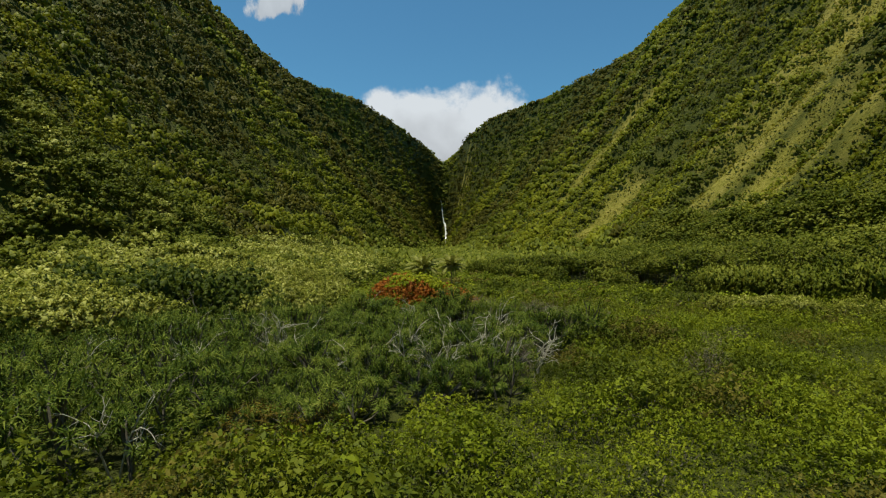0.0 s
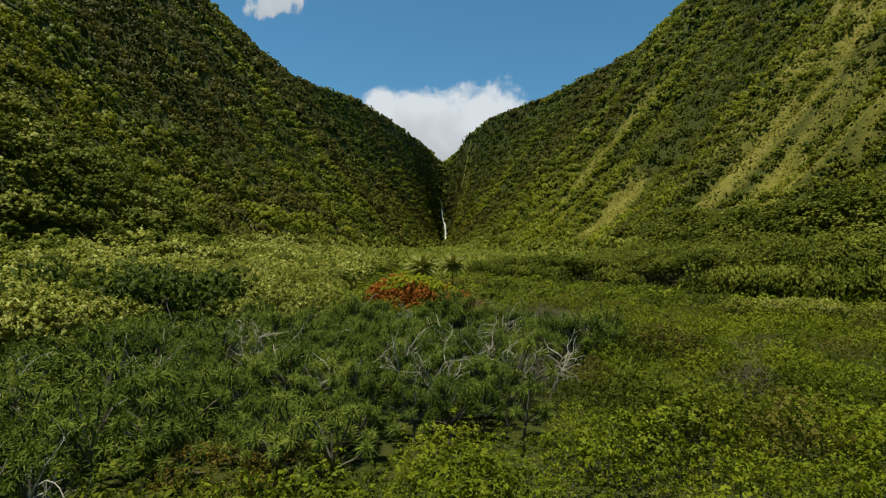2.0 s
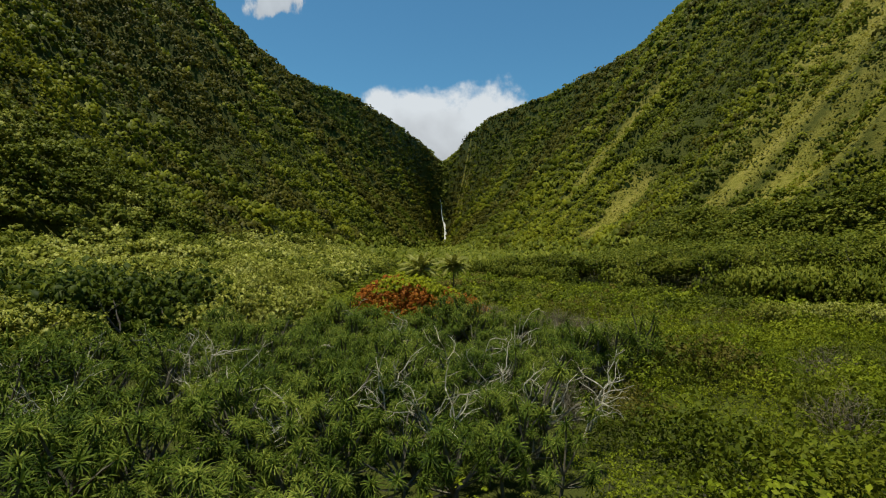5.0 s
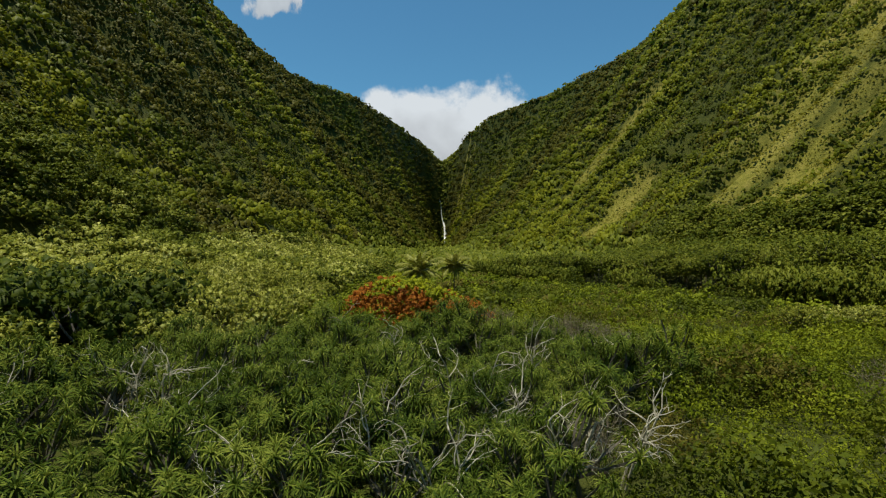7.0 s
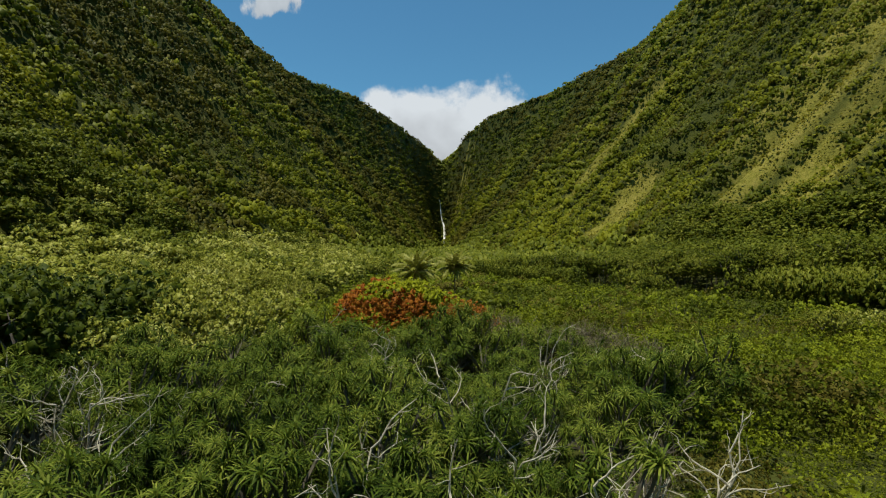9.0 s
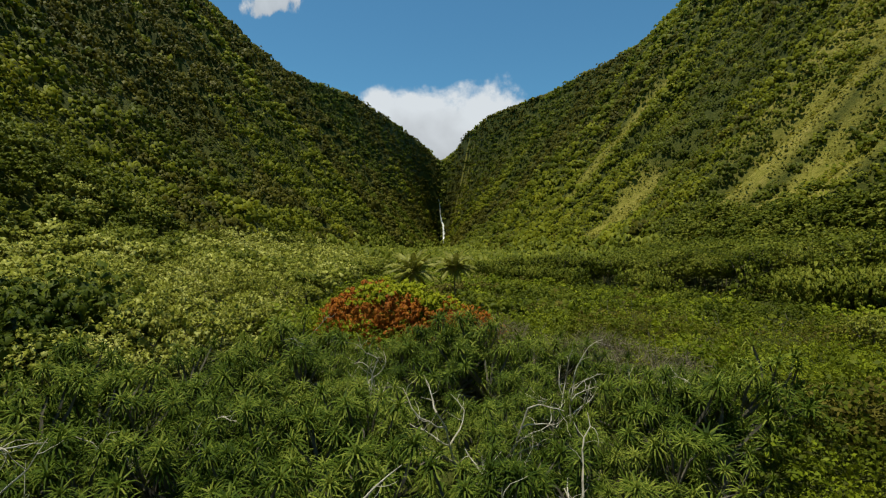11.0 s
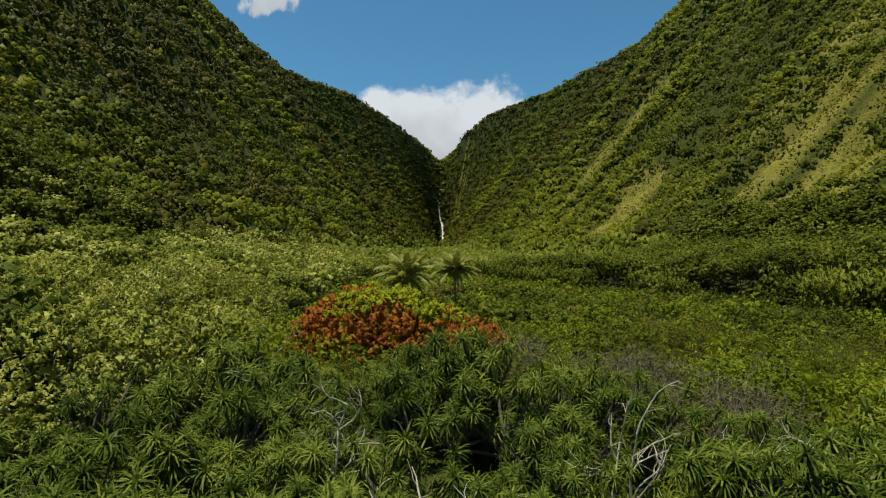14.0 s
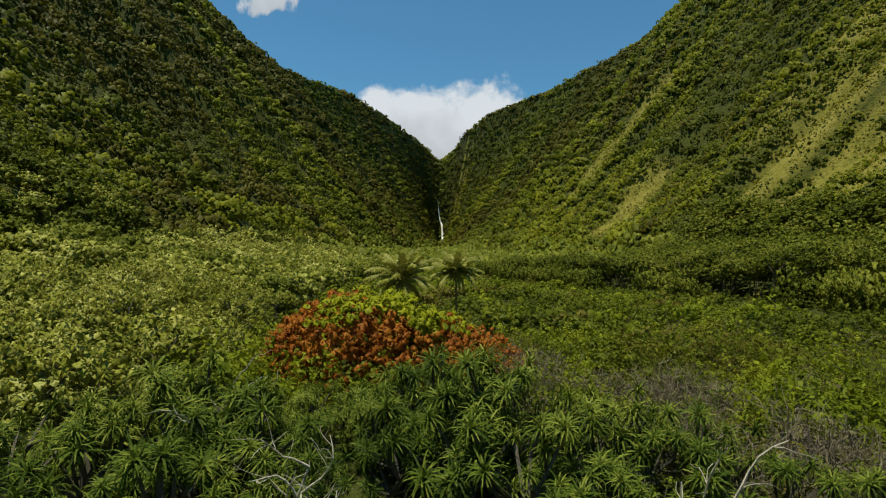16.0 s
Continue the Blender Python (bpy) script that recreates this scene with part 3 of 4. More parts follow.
def build_tussocks():
    """Grass tussocks and low ferns roughen the bare faces of the sunny wall."""
    tus = [crown_quads(130 + i, 1.0, 0.5, 2, 3, 0.5, 0.5, low=0.4, lump=0.6, petals=0, slim=0.6) for i in range(5)]
    for side, y0, y1, step in ((1, 190, 560, 2.3), (1, 560, 1300, 4.6), (1, 1300, 2230, 7.0)):
        near, far = (60, 400) if y0 < 1300 else (8, 330)
        x, y = scatter(near, far, y0, y1, step, 1200 + y0)
        x = x * side
        foot, rim = (np.interp(y, ST_Y, t) for t in ((FOOT_R, RIM_R) if side > 0 else (FOOT_L, RIM_L)))
        ok = (np.abs(x) > foot) & (np.abs(x) < rim) & in_view(x, y) & low_enough(x, y) & ~pale_zone(x, y)
        ok &= (stand(x, y, "grass") * vnoise(x / 9, y / 5, 38) > 0.22) | (fbm(y / 10 + np.abs(x) / 40, np.abs(x) / 16, 36, 2) > 0.56)
        x, y = x[ok], y[ok]
        stuff("grass_tussocks", tus, x, y, step * 0.55, MAT_TUSSOCK, "olive-yellow grass tussocks on the steep valley wall", "grass", 1300 + y0, sink=0.3, tall=0.8, var=0.45, follow=3.0)


def build_floor_woods():
    x, y = scatter(-130, 130, 260, 900, 6.8, 501)
    foot_l, foot_r = np.interp(y, ST_Y, FOOT_L), np.interp(y, ST_Y, FOOT_R)
    ok = (x > -foot_l - 10) & (x < foot_r + 10) & (forest_zone(x, y) | (y > 420)) & ~pale_zone(x, y) & (y > 330)
    stuff("valley_wood", T_FAR, x[ok], y[ok], 4.4, MAT_FOREST, "pale green wood filling the valley floor", "woods", 502, tall=1.5, var=0.4)
    x, y = scatter(-110, 110, 900, 2150, 10.0, 503)
    foot_l, foot_r = np.interp(y, ST_Y, FOOT_L), np.interp(y, ST_Y, FOOT_R)
    ok = (x > -foot_l - 10) & (x < foot_r + 10)
    stuff("distant_wood", T_FAR, x[ok], y[ok], 7.5, MAT_FOREST, "distant pale green wood below the waterfall", "woods", 504, tall=1.2, var=0.4)


# trees of the edge of the wood, each with a trunk and a flat crown
CAVES = [(72, 272, 9.5), (94, 228, 12)]


def tree_thing(name, label, category, group, crown_mesh, trunk_mesh):
    top = new(name, None)
    tagged(top, label, category, group)
    part("trunk", trunk_mesh, top)
    part("crown", crown_mesh, top)
    return top


def trunk_quads(seed, tall, thick, forks=3, spread_r=0.8):
    r = np.random.default_rng(seed)
    base, d = limb(r, (0, 0, -0.6), (r.normal() * 0.1, r.normal() * 0.1, 1), tall * 0.6 + 0.6, 0.1, 4)
    out = [tube_quads(base, np.linspace(thick, thick * 0.6, len(base)))]
    for k in range(forks):
        a = k * 6.283 / forks + r.random()
        pts, _ = limb(r, base[-1], (math.cos(a) * spread_r, math.sin(a) * spread_r, 0.9), tall * 0.55, 0.15, 4)
        out.append(tube_quads(pts, np.linspace(thick * 0.55, thick * 0.15, len(pts)), 5))
    return np.concatenate(out)


def place_all(templates, x, y, seed, lo=0.85, hi=1.2, sink=0.0):
    """Copies of finished things at each place; the templates themselves take the first places."""
    r = np.random.default_rng(seed)
    z = height(x, y) - sink
    for i in range(len(x)):
        s = r.uniform(lo, hi)
        m = Matrix.Translation((x[i], y[i], z[i])) @ Matrix.Rotation(r.uniform(0, 6.283), 4, "Z") @ Matrix.Diagonal((s, s, s * r.uniform(0.88, 1.12), 1))
        if i < len(templates):
            templates[i].matrix_basis = m
        else:
            copy_thing(templates[r.integers(0, len(templates))], m)


def build_umbrella_wood():
    x, y = scatter(20, 200, 100, 335, 5.6, 505)
    ok = forest_zone(x, y) & in_view(x, y) & (np.abs(x) < np.interp(y, ST_Y, FOOT_R) + 30)
    x, y = x[ok], y[ok]
    edge = ~forest_zone(x - 13, y - 6) & (y > 110)
    crowns = [crown_quads(820 + i, 4.3, 3.0, 84, 5, 0.56, 0.24, low=-0.75, lump=0.5, petals=3, up=0.6, slim=0.7, base=8.6, flat=0.6) for i in range(4)]
    tops = []
    for i in range(4):
        tops.append(tree_thing("umbrella_tree", "light green flat-topped tree with dark space beneath its crown", "tree", "trees along the edge of the wood",
                               leaf_mesh("crown", crowns[i], MAT_FOREST), leaf_mesh("trunk", trunk_quads(830 + i, 10.8, 0.24), MAT_TRUNK)))
    place_all(tops, x[edge], y[edge], 3)
    stuff("umbrella_wood", T_MID, x[~edge], y[~edge], 4.0, MAT_FOREST, "light green flat-topped trees along the foot of the wall", "woods", 506, sink=-8.4, tall=0.85, var=0.35)
    # lower growth closes the edge, but for two dark hollows
    x, y = scatter(20, 200, 100, 345, 3.0, 507)
    rim = forest_zone(x + 8, y + 5) & ~forest_zone(x - 4, y - 2) & in_view(x, y)
    for cx, cy, cr in CAVES:
        rim &= (np.abs(x - cx) > cr) | (np.abs(y - cy) > 2.4 * cr)
    stuff("edge_growth", T_EDGE, x[rim], y[rim], 2.7, MAT_FOREST, "leafy growth hanging along the edge of the wood", "shrubs", 508, sink=-3.6, tall=1.9, var=0.4)


def build_pale():
    x, y = scatter(-180, -20, 84, 420, 4.7, 511)
    ok = pale_zone(x, y) & in_view(x, y)
    x, y = x[ok], y[ok]
    tn = [crown_quads(140 + i, 3.0, 2.5, 104, 6, 0.27, 0.11, low=-0.15, lump=0.5, petals=3, up=0.65, slim=0.75, base=3.0, flat=0.6) for i in range(4)]
    front = (y < 165) & (x > -62)
    tops = [tree_thing("pale_tree", "low tree with a pale yellow-green flowering crown", "tree", "pale trees beside the screw pines",
                       leaf_mesh("crown", tn[i], MAT_BLOOM), leaf_mesh("trunk", trunk_quads(150 + i, 4.4, 0.16), MAT_TRUNK)) for i in range(4)]
    place_all(tops, x[front], y[front], 4, 0.75, 1.25)
    x, y = x[~front], y[~front]
    mixed = fbm(x / 18, y / 18, 97, 2) + 0.35 * smooth(70, 125, -x) > 0.60
    tc = [crown_quads(145 + i, 1.0, 0.83, 36, 3, 0.19, 0.065, low=-0.15, lump=0.55, petals=3, up=0.65, slim=0.75, base=1.0, flat=0.6) for i in range(4)]
    for near in (True, False):
        band = (y < 215) == near
        tem = tc if near else T_MID
        sel = band & ~mixed
        stuff("pale_canopy" if near else "pale_wood", tem, x[sel], y[sel], 3.1 if near else 3.6, MAT_BLOOM, "pale yellow-green flowering canopy of low trees", "woods", 512 + near, sink=0.0 if near else -2.4, var=0.4)
        sel = band & mixed
        stuff("green_canopy" if near else "green_wood", tem, x[sel], y[sel], 3.3 if near else 3.8, MAT_FOREST, "green trees among the pale ones at the foot of the wall", "woods", 514 + near, sink=0.0 if near else -2.4, var=0.4)
    x, y = scatter(-68, -41, 65, 80, 3.4, 517)
    place_all([copy_thing(t, Matrix()) for t in tops], x, y, 7, 1.1, 1.4)
    # a row of the same pale trees on the far side of the scrub
    x, y = scatter(56, 104, 100, 128, 3.6, 515)
    ok = (np.abs(y - (128 - (x - 56) * 0.5)) < 4.5) & (vnoise(x / 6, y / 6, 99) > 0.35)
    place_all([copy_thing(t, Matrix()) for t in tops], x[ok], y[ok], 6, 0.85, 1.1)


def build_dark_grove():
    crowns = [crown_quads(850 + i, 4.0, 5.0, 100, 7, 0.5, 0.19, low=-0.5, lump=0.55, petals=3, up=0.4, base=5.2) for i in range(3)]
    tops = [tree_thing("dark_tree", "dark green broadleaf tree standing above the thicket", "tree", "grove of dark trees",
                       leaf_mesh("crown", crowns[i], MAT_DARKTREE), leaf_mesh("trunk", trunk_quads(860 + i, 7.5, 0.26), MAT_TRUNK)) for i in range(3)]
    x, y = scatter(-62, -33, 84, 105, 5.2, 861)
    place_all(tops, x, y, 5, 0.85, 1.2, 1.0)


# ---- scrub ----
T_SHRUB = [crown_quads(160 + i, 1.5, 1.5, 24, 9, 0.30, 0.112, low=-0.1, lump=0.7, petals=1, base=0.8) for i in range(5)]
T_SCRUB = [crown_quads(180 + i, 1.5, 1.4, 19, 8, 0.30, 0.12, low=-0.1, lump=0.7, petals=1, base=0.7) for i in range(5)]
T_THIN = [crown_quads(190 + i, 1.5, 1.3, 11, 2, 0.29, 0.18, low=-0.1, lump=0.7, petals=3, base=0.5) for i in range(5)]


def shrub_size(x, y):
    """Mounds: low and high growth alternate over a few metres."""
    return 0.50 + 2.0 * fbm(x / 7.5, y / 7.5, 63, 2) ** 2.2 + 0.45 * smooth(0.62, 0.75, vnoise(x / 4.0, y / 4.0, 64))


def scrub_band(nm, tem, x, y, seed):
    kind = fbm(x / 13, y / 13, 66, 3)
    dry = fbm(x / 8, y / 8, 68, 2) > 0.70
    for sel, mat, lab in (((kind > 0.5) & ~dry, MAT_SHRUB, "bright green leafy scrub covering the valley floor"),
                          ((kind <= 0.5) & ~dry, MAT_SHRUB_LOW, "darker olive scrub covering the valley floor"),
                          (dry, MAT_DRYLEAF, "half-dry brownish scrub among the green")):
        if sel.sum() > 2:
            stuff(nm, tem, x[sel], y[sel], shrub_size(x[sel], y[sel]), mat, lab, "shrubs", seed, var=0.2)


def build_scrub():
    x, y = scatter(-60, 110, 18, 122, 1.85, 521)
    ok = in_view(x, y, 6) & ((y < 66) | (np.abs(x - 14) < 38)) & ~pandanus_zone(x, y) & ~pale_zone(x, y) & ~forest_zone(x, y)
    x, y = x[ok], y[ok]
    # the strip along the middle is made of single shrubs
    single = (np.abs(x - 3) < 15) & (y > 27) & (y < 52)
    idx = np.nonzero(single)[0][:300]
    single[:] = False
    single[idx] = True
    tops = []
    for i in range(10):
        r = np.random.default_rng(900 + i)
        mat = MAT_SHRUB if i % 3 else MAT_SHRUB_LOW
        top = new("shrub", None)
        tagged(top, "bright green leafy shrub on the valley floor" if i % 3 else "darker olive green shrub on the valley floor", "shrub", "shrubs of the valley floor")
        part("foliage", leaf_mesh("foliage", T_SHRUB[i % 5], mat), top)
        for k in range(3):
            a = k * 2.1 + r.random()
            pts, _ = limb(r, (0, 0, -0.3), (math.cos(a) * 0.6, math.sin(a) * 0.6, 1), 1.7, 0.2, 4)
            part("stem", leaf_mesh("stem", tube_quads(pts, np.linspace(0.04, 0.012, 5), 4), MAT_TRUNK), top)
        tops.append(top)
    xs, ys = x[single], y[single]
    r = np.random.default_rng(12)
    zs, sz = height(xs, ys), shrub_size(xs, ys)
    kind = fbm(xs / 13, ys / 13, 66, 3)
    green, olive = [t for i, t in enumerate(tops) if i % 3], [t for i, t in enumerate(tops) if not i % 3]
    used = set()
    for i in range(len(xs)):
        pool = green if kind[i] > 0.5 else olive
        s = sz[i] * r.uniform(0.8, 1.2)
        m = Matrix.Translation((xs[i], ys[i], zs[i])) @ Matrix.Rotation(r.uniform(0, 6.283), 4, "Z") @ Matrix.Diagonal((s, s, s, 1))
        t = pool[r.integers(0, len(pool))]
        if t.name not in used:
            used.add(t.name)
            t.matrix_basis = m
        else:
            o = copy_thing(t, Matrix())
            o.matrix_basis = m
    x, y = x[~single], y[~single]
    scrub_band("scrub", T_SHRUB, x, y, 522)
    x, y = scatter(-110, 150, 66, 140, 2.2, 523)
    ok = in_view(x, y) & ((y > 122) | (np.abs(x - 14) >= 38)) & ~pandanus_zone(x, y) & ~pale_zone(x, y) & ~forest_zone(x, y) & ((x + 5) ** 2 + (y - 114) ** 2 > 60) & ~dark_grove(x, y)
    scrub_band("middle_scrub", T_SCRUB, x[ok], y[ok], 524)
    x, y = scatter(-60, 130, 140, 360, 3.0, 525)
    ok = ~pale_zone(x, y) & ~forest_zone(x, y)
    scrub_band("far_scrub", T_THIN, x[ok], y[ok], 526)


# ---- screw pines ----


def rosette(seed, blades=40, length=0.80, parts=3):
    """A head of long arching blades."""
    r = np.random.default_rng(seed)
    out = []
    for i in range(blades):
        a = i * 2.39996
        e = radians(78 - 96 * (i / blades) ** 0.85)
        ln = length * r.uniform(0.7, 1.2)
        h = np.array([math.cos(a), math.sin(a), 0])
        side = np.array([-math.sin(a), math.cos(a), 0])
        p, pts = np.zeros(3), []
        for w in ((0.020, 0.030, 0.024, 0.004) if parts == 3 else (0.026, 0.038, 0.006)):
            pts.append((p - side * w, p + side * w))
            p = p + (h * math.cos(e) + np.array([0, 0, math.sin(e)])) * ln / parts
            e -= radians((24 + 24 * r.random()) * 3 / parts)
        for k in range(parts):
            out.append([pts[k][0], pts[k][1], pts[k + 1][1], pts[k + 1][0]])
    return np.array(out)


def pandanus_plan(seed):
    """Stems and head poses of one screw pine about 5.5 m high."""
    r = np.random.default_rng(seed)
    stems, heads = [], []
    base, _ = limb(r, (0, 0, -0.5), (r.normal() * 0.2, r.normal() * 0.2, 1), 2.6, 0.12, 4)
    stems.append(tube_quads(base, np.linspace(0.12, 0.09, 5), 5))
    for k in range(12):
        a = k * 2.39996 + r.random() * 0.5
        out = 0.2 + 1.1 * (k / 12)
        start = base[-1] if k < 5 else base[-2]
        pts, d = limb(r, start, (math.cos(a) * out, math.sin(a) * out, 1.0 - 0.06 * k), r.uniform(1.5, 2.5), 0.16, 3)
        stems.append(tube_quads(pts[[0, 2, 3]], [0.07, 0.055, 0.045], 3))
        q = Vector((0, 0, 1)).rotation_difference(Vector(unit(d + np.array([0, 0, 0.9]))))
        heads.append(Matrix.LocRotScale(Vector(pts[-1]), q, Vector([r.uniform(0.8, 1.12)] * 3)))
    return np.concatenate(stems), heads


def build_pandanus():
    x, y = scatter(-78, 32, 20, 116, 2.55, 531)
    ok = pandanus_zone(x, y) & in_view(x, y, 2) & ~dark_grove(x, y) & ((x + 5) ** 2 / 1.6 + (y - 114) ** 2 > 70) & ((x - 4) ** 2 + (y - 97) ** 2 > 9)
    ok &= vnoise(x / 3.8, y / 3.8, 79) > 0.27
    x, y = x[ok], y[ok]
    heads = [rosette(600 + i) for i in range(5)]
    plain = [rosette(600 + i, 20, 0.82, 2) for i in range(5)]
    meshes = [leaf_mesh("leaf_rosette", h, MAT_PANDANUS) for h in heads]
    tops, flat, stems = [], [], []
    for i in range(6):
        trunk, poses = pandanus_plan(640 + i)
        top = new("screw_pine", None)
        tagged(top, "dark green screw pine with heads of long arching leaves", "screw pine", "thicket of screw pines")
        part("trunk", leaf_mesh("trunk", trunk, MAT_PALEBARK), top)
        whole = []
        for k, m in enumerate(poses):
            ob = part("leaf_rosette", meshes[k % 5], top)
            ob.matrix_basis = m
            a = np.array(m)
            whole.append((plain[k % 5].reshape(-1, 3) @ a[:3, :3].T + a[:3, 3]).reshape(-1, 4, 3))
        tops.append(top)
        flat.append(np.concatenate(whole))
        stems.append(trunk[:44])
    r = np.random.default_rng(8)
    n = len(x)
    s = 0.50 + 1.25 * fbm(x / 7, y / 7, 77, 2) + r.uniform(-0.16, 0.16, n) + 0.18 * smooth(72, 80, y) + 0.16 * smooth(84, 92, y) * smooth(-18, -14, x) + 0.28 * smooth(-14, -36, x)
    z, turn, pick = height(x, y), r.random(n) * 6.283, r.integers(0, 6, n)
    near = (np.abs(x + 3) < 24) & (y < 106)
    chosen = np.nonzero(near)[0]
    chosen = chosen[np.argsort(np.abs(x[chosen] + 3) + 0.3 * np.abs(y[chosen] - 75))][:290]
    one = np.zeros(n, bool)
    one[chosen] = True
    used = set()
    for i in chosen:
        m = Matrix.Translation((x[i], y[i], z[i])) @ Matrix.Rotation(turn[i], 4, "Z") @ Matrix.Diagonal((s[i], s[i], s[i], 1))
        if pick[i] not in used:
            used.add(pick[i])
            tops[pick[i]].matrix_basis = m
        else:
            o = copy_thing(tops[pick[i]], Matrix())
            o.matrix_basis = m
    p, sc = np.stack([x, y, z], -1)[~one], np.stack([s, s, s], -1)[~one]
    ob = new("screw_pine_thicket", leaf_mesh("screw_pine_thicket", spread(flat, p, sc, turn[~one], pick[~one]), MAT_PANDANUS))
    tagged(ob, "dense thicket of dark green screw pines", "screw pines", kind="stuff")
    ob = new("screw_pine_stems", leaf_mesh("screw_pine_stems", spread(stems, p, sc, turn[~one], pick[~one]), MAT_PALEBARK))
    tagged(ob, "pale forked stems under the screw pine thicket", "stems", kind="stuff")


# ---- the red-leaved tree ----


def build_red_tree():
    lobes = [(-7.2, 115, 9.0, 8.4, 7.7, 150), (-11.6, 113.5, 5.2, 5.5, 6.0, 70), (-1.5, 113, 6.2, 5.8, 6.2, 90), (3.0, 112, 4.6, 4.6, 4.6, 60), (6.0, 111, 3.0, 3.2, 3.0, 34)]
    red, lime = [], []
    for i, (cx, cy, rx, ry, tall, tufts) in enumerate(lobes):
        q = crown_quads(700 + i, 1.0, 1.0, tufts * 8, 6, 0.044, 0.016, low=-0.1, lump=0.22, petals=3, slim=0.7)
        q[..., :3] = q[..., :3] * np.array([rx, ry, tall]) + np.array([cx, cy, 3.5])
        c = q[..., :3].mean(1)
        k = (c[:, 2] - 3.5) / 8.6 + 1.1 * (fbm(c[:, 0] / 3.2, c[:, 1] / 3.2 + c[:, 2] / 3.2, 31, 3) - 0.5) + 0.25 * (i in (0, 2)) + 0.03 * (c[:, 0] + 6)
        up = (k > 0.97) & (c[:, 2] > 6.6)
        red.append(q[~up]), lime.append(q[up])
    base = np.array([-5.0, 114.0, 1.6])
    top = new("red_leaved_tree", None)
    top.location = base
    tagged(top, "broad domed tree with rust-red leaves and lime green top", "tree")
    part("red_foliage", leaf_mesh("red_foliage", np.concatenate(red) - np.array([*base, 0, 0, 0]), MAT_RED), top, "rust-red outer leaves")
    part("lime_foliage", leaf_mesh("lime_foliage", np.concatenate(lime) - np.array([*base, 0, 0, 0]), MAT_LIME), top, "lime green young leaves on top")
    r = np.random.default_rng(44)
    for k in range(6):
        a = k * 1.05
        pts, _ = limb(r, (0, 0, -0.5), (math.cos(a) * 1.2, math.sin(a) * 0.9, 0.8), 7.0, 0.15, 5)
        part("limb", leaf_mesh("limb", tube_quads(pts, np.linspace(0.28, 0.05, 6)), MAT_TRUNK), top)


# ---- palms ----


def frond_quads(seed, length=3.8, droop=1.0):
    """One feather leaf along +x, arching down."""
    r = np.random.default_rng(seed)
    n, e, p = 22, radians(38), np.zeros(3)
    pts = [p]
    for i in range(n):
        p = p + np.array([math.cos(e), 0, math.sin(e)]) * length / n
        e -= radians(droop * (2.2 + 4.2 * i / n))
        pts.append(p)
    pts = np.array(pts)
    out = [tube_quads(pts[::2], np.linspace(0.05, 0.008, len(pts[::2])), 4)]
    leaves = []
    for i in range(3, n):
        k = i / n
        ln = 0.95 * math.sin(math.pi * (0.12 + 0.8 * k)) ** 0.7 * r.uniform(0.85, 1.1)
        d = unit(pts[i + 1] - pts[i])
        for s in (-1, 1):
            out_dir = unit(d * 0.75 + np.array([0, s, 0]) * 0.85 + np.array([0, 0, -0.25 - 0.35 * r.random()]))
            tip = pts[i] + out_dir * ln + np.array([0, 0, -0.22 * ln])
            mid = pts[i] + out_dir * ln * 0.5
            w = d * 0.15
            leaves.append([pts[i] - w * 0.6, pts[i] + w * 0.6, mid + w, mid - w])
            leaves.append([mid - w, mid + w, tip + w * 0.1, tip - w * 0.1])
    return out[0], np.array(leaves)


def build_palm(x, y, crown_z, fronds, length, lean, seed, label):
    r = np.random.default_rng(seed)
    z0 = float(height(x, y))
    top = new("coconut_palm", None)
    top.location = (x, y, z0)
    tagged(top, label, "palm", "pair of palms behind the red-leaved tree")
    tall = crown_z - z0
    ks = np.linspace(0, 1, 12)
    pts = np.stack([lean * (ks - 1) ** 2, 0 * ks, -0.4 + (tall + 0.4) * ks], -1)
    rad = 0.16 - 0.05 * ks + 0.08 * np.exp(-ks * 14)
    part("trunk", leaf_mesh("trunk", tube_quads(pts, rad, 9), MAT_TRUNK), top, "slender ringed grey trunk")
    shapes = []
    for i in range(4):
        rib, blades = frond_quads(seed + i, length * (0.9 + 0.07 * i), 0.45 + 0.14 * i)
        shapes.append((leaf_mesh("frond", rib, MAT_PALMRIB), leaf_mesh("leaf_blade", blades, MAT_PALM)))
    for i in range(fronds):
        a = i * 2.39996
        pitch = -40 + 88 * (i / fronds) ** 1.1 + r.uniform(-9, 9)
        rib, blades = shapes[r.integers(0, 4)]
        ob = part("frond", rib, top)
        part("leaf_blade", blades, ob)
        ob.matrix_basis = Matrix.Translation((0, 0, tall)) @ Matrix.Rotation(a, 4, "Z") @ Matrix.Rotation(radians(pitch), 4, "Y")
    for i in range(3):
        pts, _ = limb(r, (0, 0, tall - 0.1), (math.cos(i * 2.2), math.sin(i * 2.2), -0.9), 1.7, 0.1, 3)
        part("dry_frond", leaf_mesh("dry_frond", tube_quads(pts, [0.10, 0.22, 0.18, 0.05], 5), MAT_TWIG), top, "dry straw-coloured hanging frond")


# ---- dead trees, dry brush, single bushes ----


